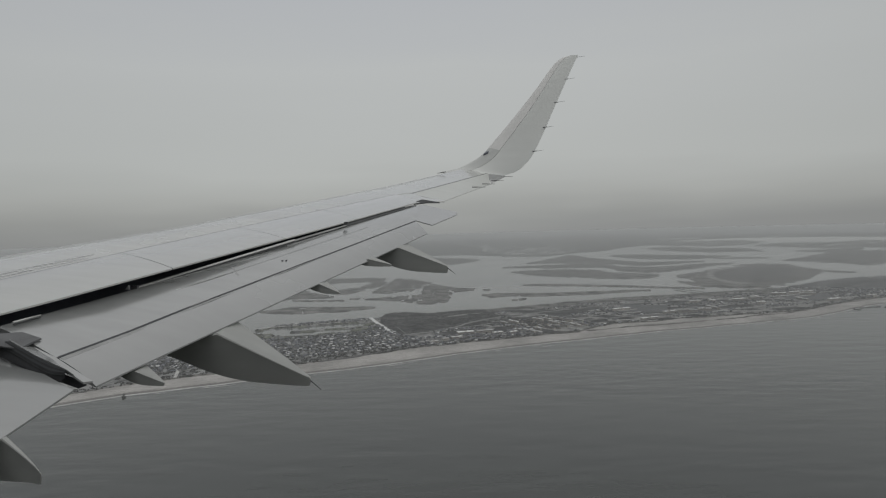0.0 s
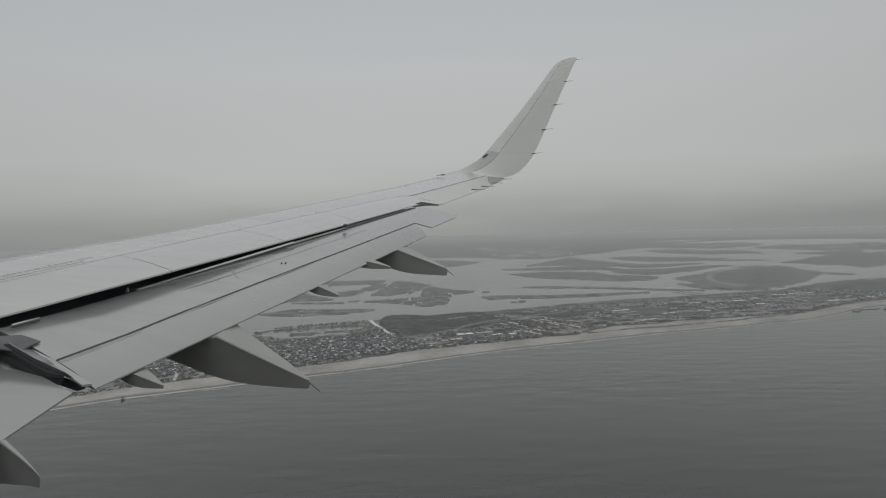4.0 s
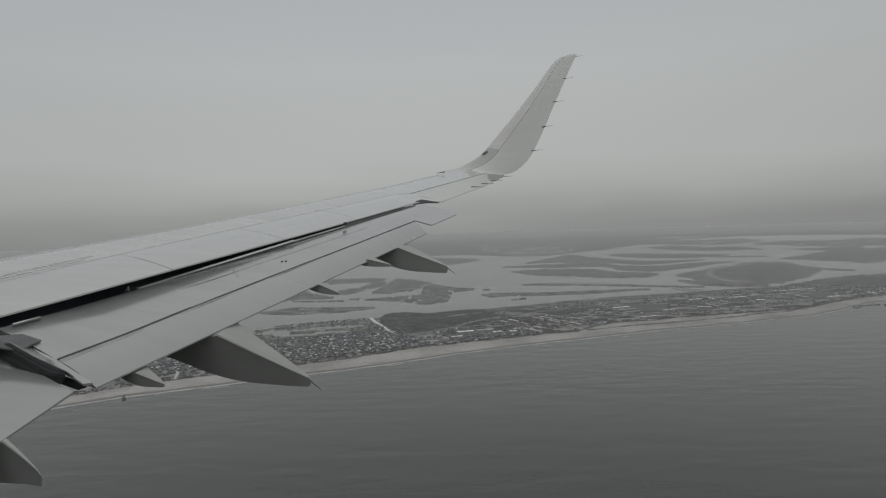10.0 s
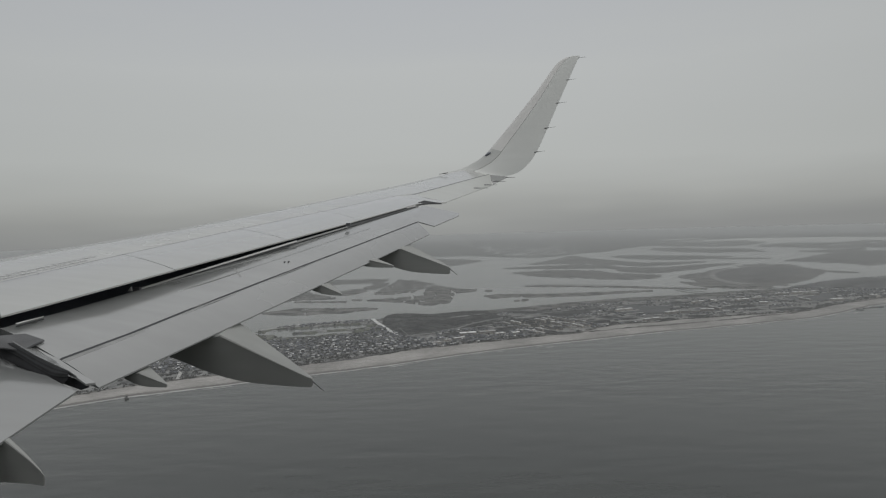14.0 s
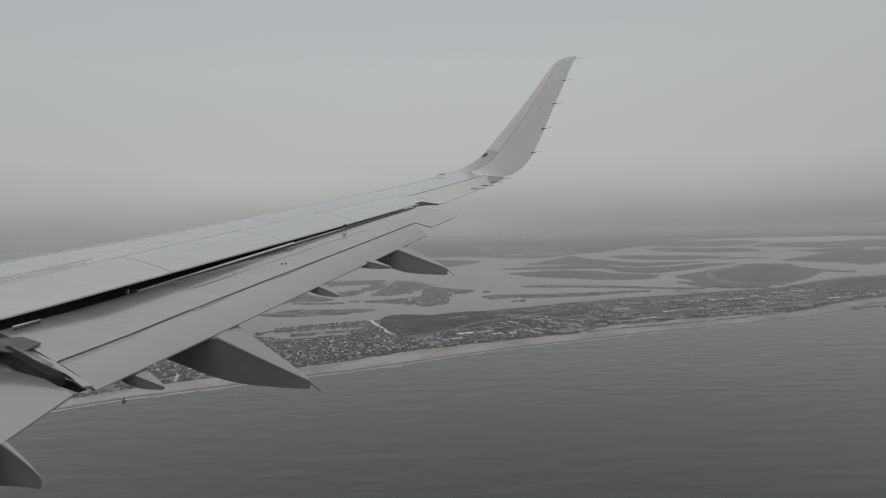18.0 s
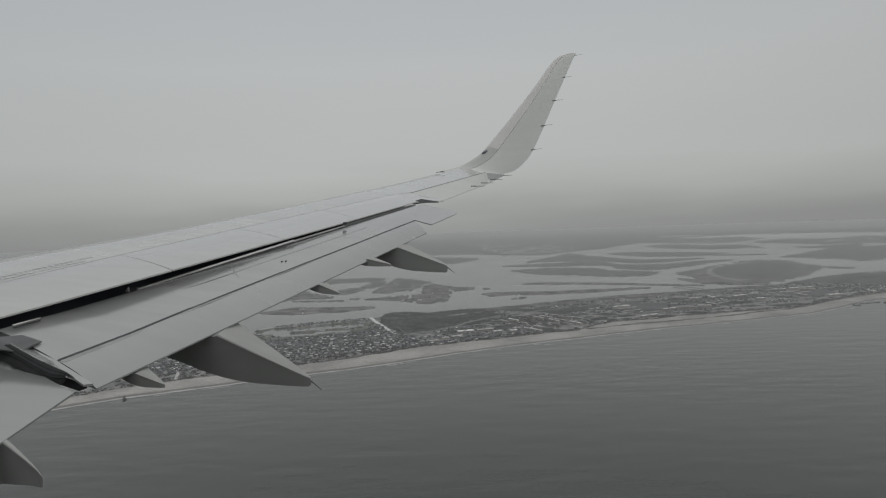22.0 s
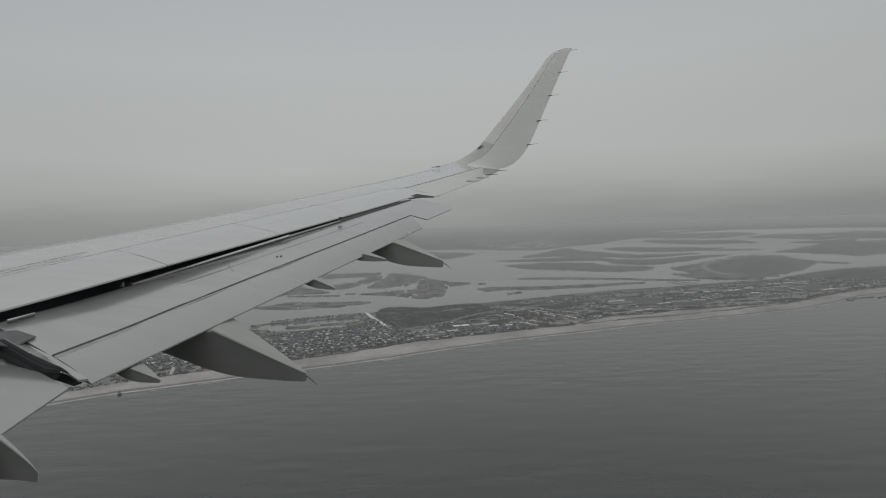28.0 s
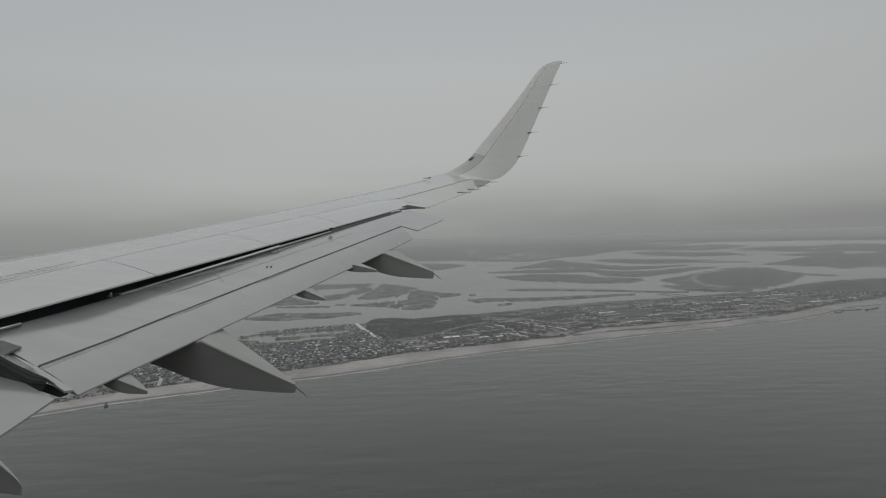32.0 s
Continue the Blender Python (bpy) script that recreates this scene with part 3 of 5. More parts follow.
# added grey strips carrying shade: outer part of the cove, flap nose further in
nose_f = [p.lerp(q, 0.55) for p, q in zip(edge_line(SPOIL, 6.95, 7.95, 6, -0.004, -0.004), edge_line(FLAP_F, 6.95, 7.99, 6, 0.010, -0.006))]
part("flap_nose_shade", slab(nose_f, edge_line(FLAP_F, 6.95, 7.99, 6, 0.014, -0.002), 0.006, 0.006, steps=6, chord=2), M_GRIME_SHADE, wing, "grey strip along the flap nose, shade put into its colour")
cove_strip_f = edge_line(SPOIL, 7.98, 9.70, 6, -0.010, -0.004)
cove_strip_r = edge_line(FLAP_F, 8.02, 9.74, 6, 0.010, -0.006)
part("cove_shade_strip", slab(cove_strip_f, cove_strip_r, 0.01, 0.01, steps=6, chord=2), M_SEALTOP, wing, "grey strip added in the outer cove, coloured as its shade")

# brackets and blocks in the cove
for spot, mat, size in (((-2.502, 5.28, -0.462), M_METAL, 1.0),):
    at = Vector(spot) * 0.996
    b = bmesh.new()
    vs = [b.verts.new(at + Vector(p) * size) for p in ((-0.018, 0, 0), (0.014, 0, 0), (0.004, 0.01, 0.034), (-0.018, 0.02, 0), (0.014, 0.02, 0), (0.004, 0.03, 0.034))]
    for f in ((0, 1, 2), (5, 4, 3), (0, 3, 4, 1), (1, 4, 5, 2), (2, 5, 3, 0)):
        b.faces.new([vs[i] for i in f])
    part("bracket", b, mat, wing, "small metal bracket in the cove")
for spot in ((-2.462, 5.33, -0.451), (-1.140, 7.93, 0.016)):
    b = bmesh.new()
    c = Vector(spot) * 0.997
    box(b, c.x - 0.022, c.x + 0.022, c.y - 0.018, c.y + 0.018, c.z - 0.016, c.z + 0.016)
    part("stop_block", b, M_WICK, wing, "small dark stop in the cove")
for front, rear in ((((-2.786, 4.3, -0.559), (-2.72, 4.5, -0.541)), ((-2.772, 4.3, -0.565), (-2.712, 4.48, -0.546))),
                    (((-2.452, 5.35, -0.444), (-1.55, 7.0, -0.134)), ((-2.444, 5.34, -0.457), (-1.545, 7.0, -0.155)))):
    for shift, mat, name, label in ((0.0, M_SPOILER, "flap_rub_strip", "pale rub strip along the front of the flap"), (-0.017, M_SEAL, "rub_strip_seal", "thin dark seal under the rub strip")):
        lift = Vector((0, 0, shift))
        r = slab([Vector(p) * 0.997 + lift for p in front], [(Vector(q).lerp(Vector(p), 0.7)) * 0.997 + lift for q, p in zip(front, rear)], 0.004, 0.004, steps=6, chord=1)
        part(name, r, mat, flap, label)


def fairing(name, centre, width, length, tail_top, tail_keel, keel_mid, keel_front, front=1.0, tube=True, ridge=-0.5, drop=0.05, lean=0.35):
    """A canoe-shaped flap track fairing: a flat top beside a long ridge, deep sides, a pointed tail drooping aft."""
    c = Vector(centre)
    rings = []
    ks = np.array((-1.6, -0.7, 0.0, 0.5, 1.0))
    kz = np.array((keel_front + 0.10, keel_front, keel_mid, keel_mid * 0.35 + tail_keel * 0.65, tail_keel))
    for k in range(27):
        s = -front + (1 + front) * k / 26
        mid = c + AFTWARD * (length * s)
        top = c.z - drop + (tail_top - c.z + drop) * max(s, 0.0) - (min(0.11, 0.3 * (c.z - keel_front)) * min(1.0, -s * 3) if s < 0 else 0)
        keel = min(float(np.mean([np.interp(s + e, ks, kz) for e in (-0.3, -0.15, 0.0, 0.15, 0.3)])) if s < 0.7 else float(np.interp(s, ks, kz)), top - 0.012)
        flare = 0.03 * max(0.0, 1 - abs(s) * 2.5)
        w = width * (0.5 * (max(0.0, 1 - s) ** 0.85) + 0.05 if s > 0 else 0.55 - 0.14 * max(0, -s - 0.4))
        h = top - keel
        ring = []
        for sx, q in ((ridge, 0.0), (0.95, 0.0), (1.0, 0.04), (max(0.90, ridge + 0.12), 0.28), (max(0.70, ridge + 0.10), 0.60), (max(0.40, ridge + 0.08), 0.88), (max(0.15, ridge + 0.04), 1.0), (ridge + lean, 0.97), (ridge + lean * 0.75, 0.75), (ridge + lean * 0.4, 0.45), (ridge + lean * 0.08, 0.14), (ridge - 0.03, 0.03)):
            ring.append(mid + OUTWARD * (w * (sx + (flare if sx > 0.6 and ridge < 0.5 else 0.0))) + Vector((0, 0, top - mid.z - q * h + 0.144 * w * sx * (1 - q))))
        rings.append(ring)
    # rounded tail
    heart = sum(rings[-1], Vector()) / len(rings[-1])
    last = rings[-1]
    rings[-1] = [heart + (p - heart) * 0.97 for p in last]
    for size, back in ((0.86, 0.016), (0.60, 0.028), (0.25, 0.033)):
        rings.append([heart + (p - heart) * size + AFTWARD * (length * back) for p in last])
    ob = part(name, loft(rings), M_FAIRING, wing, "grey canoe-shaped flap track fairing", smooth=40)
    if tube:
        b = bmesh.new()
        end = c + AFTWARD * length
        end.z = tail_top - 0.015
        rod(b, end, end + AFTWARD * 0.10 + Vector((0, 0, -0.085)), 0.005, 0.003)
        part("drain_tube", b, M_WICK, ob, "thin dark drain tube")
    return ob


fairing("flap_track_fairing", (-1.669, 5.021, -0.753), 0.400, 0.639, -1.115, -1.192, -1.125, -0.925, drop=0.0, lean=0.2)
fairing("flap_track_fairing", (-0.509, 7.907, -0.280), 0.505, 0.542, -0.514, -0.605, -0.560, -0.376, ridge=-0.3, drop=-0.012, lean=0.08)
fairing("flap_track_fairing", (-2.228, 3.160, -0.990), 0.29, 0.285, -1.131, -1.190, -1.222, -1.225, tube=False, ridge=0.80, drop=0.035, lean=-0.12)
fairing("hinge_fairing", (-1.977, 4.272, -0.866), 0.159, 0.166, -0.971, -0.996, -0.984, -0.926, tube=False, ridge=-0.4, drop=0.02, lean=0.1)
fairing("hinge_fairing", (-1.163, 6.291, -0.539), 0.233, 0.175, -0.632, -0.654, -0.635, -0.582, tube=False, ridge=-0.3, drop=0.0, lean=0.05)
fairing("hinge_fairing", (-0.802, 7.209, -0.389), 0.211, 0.235, -0.439, -0.464, -0.458, -0.421, tube=False, ridge=-0.3, drop=-0.02, lean=0.05)


# winglet
LEAD = smooth_run([(-0.038, 14.2, 1.032), (0.402, 14.5, 1.146), (0.705, 14.64, 1.298), (0.937, 14.72, 1.462), (1.173, 14.79, 1.725), (1.622, 14.9, 2.235), (2.166, 15.08, 2.891), (2.559, 15.23, 3.408), (2.776, 15.28, 3.594), (2.983, 15.29, 3.652)], 28)
TRAIL = smooth_run([(0.863, 14.4, 0.962), (1.27, 14.5, 0.956), (1.604, 14.53, 1.03), (1.874, 14.58, 1.243), (2.064, 14.66, 1.512), (2.294, 14.79, 1.948), (2.573, 14.95, 2.517), (3.005, 15.18, 3.381), (3.156, 15.26, 3.651)], 28)
PROFILE = ((0.0, 0.0), (0.03, 0.018), (0.10, 0.032), (0.25, 0.042), (0.45, 0.040), (0.70, 0.024), (1.0, 0.003))


def winglet_skin(hi, proud=0.0, lowest=0, highest=28):
    rings = []
    for k, (a, b) in enumerate(zip(LEAD, TRAIL)):
        if not lowest <= k <= highest:
            continue
        d = b - a
        up = (LEAD[min(k + 1, 28)] - LEAD[max(k - 1, 0)]) + (TRAIL[min(k + 1, 28)] - TRAIL[max(k - 1, 0)])
        n = d.cross(up).normalized()
        cut = 0.34 - 0.16 * k / 28
        f0, f1 = (0.0, cut) if hi < 1 else (cut + 0.006, 1.0)
        ring = []
        for side in (1, -1):
            for j in range(9):
                q = j / 8 if side > 0 else 1 - j / 8
                f = f0 + (f1 - f0) * q
                t = float(np.interp(f, [p[0] for p in PROFILE], [p[1] for p in PROFILE])) * d.length * min(1.0, 0.12 + k / 9) + proud
                ring.append(a + d * f + n * (t * side))
        rings.append(ring)
    return loft(rings)


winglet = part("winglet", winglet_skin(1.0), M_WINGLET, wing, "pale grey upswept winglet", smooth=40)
part("leading_edge", winglet_skin(0.3, 0.003, lowest=11), M_EDGE, winglet, "bare metal leading edge", smooth=40)
# lower leading edge in a darker grey that puts its shading into the colour
part("tip_fillet", winglet_skin(0.3, 0.003, highest=11), M_TIP, winglet, "fillet at the winglet's foot, darker grey in place of shading", smooth=40)
lamp = bmesh.new()
bmesh.ops.create_uvsphere(lamp, u_segments=12, v_segments=8, radius=1.0, matrix=Matrix.LocRotScale((0.985, 14.68, 1.462), Euler((0, radians(-32), 0)), (0.075, 0.03, 0.026)))
part("navigation_lamp", lamp, M_LENS, winglet, "dark lens of the tip lamp", smooth=60)
for at in ((3.08, 15.26, 3.60), (2.81, 15.11, 3.09), (2.56, 14.96, 2.56), (2.28, 14.79, 2.00), (2.02, 14.64, 1.47)):
    b = bmesh.new()
    rod(b, Vector(at) + Vector((-0.03, 0, -0.005)), Vector(at) + Vector((0.06, -0.01, 0.0)), 0.009, 0.008)
    rod(b, Vector(at) + Vector((0.05, -0.01, 0.0)), Vector(at) + Vector((0.21, -0.03, 0.012)), 0.004, 0.002)
    part("static_wick", b, M_WICK, winglet, "thin dark static wick")
for at in ((0.60, 12.30, 0.61), (0.83, 13.0, 0.70), (1.06, 13.7, 0.80), (1.33, 14.4, 0.92)):
    b = bmesh.new()
    rod(b, Vector(at) + Vector((-0.05, 0, 0.005)), Vector(at) + Vector((0.06, -0.01, 0.0)), 0.008, 0.007)
    rod(b, Vector(at) + Vector((0.05, -0.01, 0.0)), Vector(at) + Vector((0.20, -0.03, -0.005)), 0.005, 0.003)
    part("static_wick", b, M_WICK, aileron, "thin dark static wick")
vane = bmesh.new()
vp = along(CREST, 13.55) + Vector((-0.06, 0, 0.02))
rod(vane, vp, vp + Vector((0.17, 0.0, 0.026)), 0.005, 0.008)
part("leading_edge_vane", vane, M_WICK, wing, "small dark vane over the nose")

# worn stencil marking ahead of the hinge line: two rows of bars, unreadable
for row, (push, y0, y1) in enumerate(((-0.05, 4.86, 5.62), (-0.115, 4.95, 5.74))):
    y = y0
    while y < y1:
        step = random.uniform(0.012, 0.035)
        a, b = along(HINGE, y), along(HINGE, y + step)
        c0, c1 = along(CREST, y), along(CREST, y + step)
        m = bmesh.new()
        q = -push / 0.72
        p = [a.lerp(c0, q), b.lerp(c1, q), b.lerp(c1, q + 0.05), a.lerp(c0, q + 0.05)]
        up = 0.035 * q + 0.0025
        vs = [m.verts.new(v + Vector((0, 0, up))) for v in p]
        m.faces.new(vs)
        lo = [m.verts.new(v + Vector((0, 0, up - 0.004))) for v in p]
        for i in range(4):
            m.faces.new((vs[i], lo[i], lo[(i + 1) % 4], vs[(i + 1) % 4]))
        part("marking_bar", m, M_MARK, skin)
        y += step + random.uniform(0.008, 0.022)


# plain unseen fuselage side, added behind the window seat: closes the wing's root, shades its underside
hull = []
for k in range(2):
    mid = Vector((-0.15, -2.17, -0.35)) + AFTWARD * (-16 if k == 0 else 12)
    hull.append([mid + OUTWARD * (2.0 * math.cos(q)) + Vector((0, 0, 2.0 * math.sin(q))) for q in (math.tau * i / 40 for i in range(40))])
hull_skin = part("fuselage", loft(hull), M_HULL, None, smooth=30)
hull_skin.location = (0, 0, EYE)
tagged(hull_skin, "plain dark grey fuselage side, unseen, added to shade the wing's root", "fuselage", kind="structure")


# ---- sea, land and haze sheet ----
TURN = radians(22.95)
CT, ST = math.cos(TURN), math.sin(TURN)
SHORE_Y = 439.4


def shore(u, v, z=0.0):
    """World place of the spot u metres along the coast and v metres inland."""
    return Vector((u * CT - v * ST, SHORE_Y + u * ST + v * CT, z))


def lattice(ix, iy, seed):
    n = (ix.astype(np.int64) * 374761393 + iy.astype(np.int64) * 668265263 + seed * 982451653) & 0x7fffffff
    n = ((n ^ (n >> 13)) * 1274126177) & 0x7fffffff
    return ((n ^ (n >> 16)) & 0xffff) / 65535.0


def value_noise(x, y, seed=0):
    x, y = np.asarray(x, float), np.asarray(y, float)
    ix, iy = np.floor(x), np.floor(y)
    fx, fy = x - ix, y - iy
    fx, fy = fx * fx * (3 - 2 * fx), fy * fy * (3 - 2 * fy)
    a, b = lattice(ix, iy, seed), lattice(ix + 1, iy, seed)
    c, d = lattice(ix, iy + 1, seed), lattice(ix + 1, iy + 1, seed)
    return (a * (1 - fx) + b * fx) * (1 - fy) + (c * (1 - fx) + d * fx) * fy


def fbm(x, y, seed=0, octaves=4):
    total, amp, norm = 0.0, 1.0, 0.0
    for k in range(octaves):
        total = total + amp * value_noise(x * 2 ** k, y * 2 ** k, seed + k)
        norm += amp
        amp *= 0.55
    return total / norm - 0.5


# the barrier island in plan: along the coast, then inland to the waterline, the back of the beach, the bay shore
WATERLINE = ((-600, -20), (-226, -8), (-196, -2), (-138, -2), (-92, 0), (-41, 2), (9, 7), (53, 8), (150, 8), (187, 6), (225, -1), (271, -4), (332, -6), (377, 1), (431, 12), (520, 14), (640, 40), (740, 110))
BEACH_BACK = ((-600, 5), (-225, 11), (-197, 20), (-158, 26), (-93, 27), (-42, 33), (7, 41), (37, 39), (98, 36), (124, 30), (152, 46), (184, 50), (208, 44), (239, 43), (286, 34), (315, 26), (360, 21), (417, 34), (473, 45), (520, 46), (640, 62), (740, 130))
BAY_SHORE = ((-600, 150), (-330, 160), (-166, 180), (-100, 197), (-68, 213), (-16, 211), (10, 206), (23, 213), (32, 229), (42, 233), (57, 225), (66, 211), (101, 211), (160, 203), (232, 207), (305, 205), (372, 192), (472, 178), (499, 170), (533, 174), (585, 191), (656, 197), (700, 190), (760, 150))


def line_of(rows, u):
    return np.interp(u, [p[0] for p in rows], [p[1] for p in rows])


def waterline(u):
    return line_of(WATERLINE, u) + 2.2 * fbm(u / 22, u * 0 + 2, 3) + 1.2 * np.sin(u / 31)


def inside(u, v, corners):
    """Whether places lie in a patch of the plan given by its corners."""
    hit = np.zeros(np.shape(u), bool)
    for (u0, v0), (u1, v1) in zip(corners, corners[1:] + corners[:1]):
        if v0 != v1:
            hit ^= ((v0 > v) != (v1 > v)) & (u < (u1 - u0) * (v - v0) / (v1 - v0) + u0)
    return hit


def beside(u, v, a, b):
    """Distance from the straight line between two spots of the plan."""
    du, dv = b[0] - a[0], b[1] - a[1]
    t = np.clip(((u - a[0]) * du + (v - a[1]) * dv) / (du * du + dv * dv), 0, 1)
    return np.hypot(u - a[0] - t * du, v - a[1] - t * dv)


# marsh islands of the bay: a line of spots (x, y, half the depth there), from end to end
MARSH = []


def marsh(*spots):
    MARSH.append(spots)


# close to the town
marsh((-197, 707, 5), (-184, 708, 17), (-165, 717, 31), (-134, 712, 26), (-104, 712, 21), (-86, 716, 17), (-74, 717, 5))
marsh((-185, 805, 4), (-149, 797, 8), (-117, 792, 4))
marsh((-241, 836, 59), (-200, 857, 41), (-186, 879, 51), (-157, 842, 27), (-142, 836, 7))
marsh((-197, 1061, 53), (-164, 1075, 43), (-127, 1070, 43), (-101, 1069, 43), (-93, 1095, 17))
marsh((-147, 891, 22), (-137, 895, 34), (-124, 912, 39), (-110, 921, 16))
marsh((-119, 948, 17), (-104, 976, 45), (-92, 1007, 38), (-87, 1031, 10))
marsh((-93, 871, 7), (-82, 922, 64), (-66, 971, 105), (-42, 982, 81), (-26, 987, 27), (-16, 992, 9))
marsh((-31, 849, 14), (-27, 893, 60), (-12, 896, 68), (3, 868, 64), (12, 876, 36), (25, 877, 22), (38, 880, 11))
marsh((-114, 808, 6), (-82, 798, 12), (-55, 796, 30), (-28, 789, 52), (-8, 796, 65), (6, 814, 62), (12, 834, 20))
# long low islands in the open bay
marsh((45, 869, 4), (50, 867, 9), (58, 865, 4))
marsh((45, 809, 6), (56, 799, 24), (80, 803, 18), (113, 794, 18), (147, 795, 19), (181, 798, 18), (217, 804, 12), (246, 807, 4))
marsh((74, 749, 3), (83, 751, 9), (93, 756, 3))
marsh((105, 915, 6), (137, 907, 14), (180, 889, 11), (226, 866, 13), (262, 840, 8), (291, 821, 5), (315, 811, 3))
marsh((115, 1150, 10), (135, 1140, 31), (156, 1120, 65), (195, 1101, 74), (229, 1086, 83), (241, 1056, 83), (266, 1018, 58), (296, 1002, 42), (322, 1009, 24))
marsh((112, 1266, 11), (149, 1262, 30), (191, 1255, 47), (244, 1257, 56), (291, 1228, 45), (309, 1144, 55), (339, 1114, 58), (374, 1122, 59), (432, 1161, 51), (483, 1191, 32), (518, 1202, 10))
marsh((166, 1354, 14), (200, 1392, 51), (276, 1482, 143), (307, 1397, 91), (336, 1325, 66), (362, 1261, 51), (413, 1254, 44), (468, 1272, 23), (498, 1280, 8))
marsh((382, 1536, 15), (411, 1518, 75), (457, 1459, 84), (505, 1421, 76), (557, 1401, 46), (603, 1412, 13))
marsh((543, 1352, 9), (589, 1340, 24), (636, 1315, 10))
marsh((-51, 1542, 133), (1, 1530, 131), (40, 1522, 97), (81, 1533, 22))
# round the looped creek, and beyond it
marsh((340, 983, 14), (357, 973, 53), (371, 955, 102), (398, 963, 137), (440, 983, 176), (478, 992, 179), (511, 999, 156), (529, 978, 81), (559, 989, 23))
marsh((314, 903, 8), (321, 875, 25), (332, 854, 27), (360, 819, 19), (373, 802, 6))
marsh((618, 1235, 11), (652, 1243, 43), (710, 1271, 106), (775, 1308, 174), (806, 1288, 183), (885, 1276, 194), (957, 1229, 167))
marsh((564, 1011, 6), (573, 981, 14), (589, 960, 5))
marsh((561, 1840, 32), (600, 1771, 117), (664, 1668, 104), (732, 1633, 75), (741, 1550, 23))
marsh((572, 2177, 89), (720, 2125, 168), (832, 2048, 195), (918, 2045, 156), (960, 2030, 30))
marsh((853, 1832, 31), (936, 1843, 127), (985, 1737, 141), (1116, 1781, 177), (1161, 1672, 182))
marsh((801, 1526, 22), (834, 1494, 42), (921, 1511, 64), (976, 1559, 46))
# shore of the mainland: sideways over forward, then how far forward
MAINLAND = ((-2.0, 1500), (-0.5, 1700), (0.0, 1771), (0.06, 1723), (0.10, 1646), (0.144, 1600), (0.187, 1703), (0.237, 1740), (0.27, 1924), (0.356, 2305), (0.44, 2420), (0.667, 2150), (2.0, 1900))
WOOD = [(32, 228), (47, 231), (62, 218), (97, 207), (122, 196), (118, 146), (89, 137), (58, 117), (32, 103), (2, 99), (9, 176), (20, 208)]
FIELDS = [[(222, 108), (254, 83), (290, 118), (255, 148)], [(412, 88), (440, 50), (488, 96), (485, 110), (440, 106)], [(292, 104), (306, 82), (296, 52), (282, 70)]]
LOTS = [[(58, 92), (84, 84), (86, 100), (64, 107)], [(108, 44), (126, 40), (130, 60), (104, 62)], [(150, 58), (200, 62), (236, 56), (232, 70), (170, 76)], [(300, 40), (380, 32), (405, 48), (330, 66)], [(430, 44), (500, 54), (470, 66)]]
PONDS = [((-92, 178), (-80, 172), 9.0), ((-80, 189), (-58, 180), 11.0), ((-44, 180), (-16, 176), 13.0), ((-80, 158), (-60, 150), 9.0), ((-46, 154), (-33, 150), 10.0), ((-130, 196), (-104, 186), 9.0)]


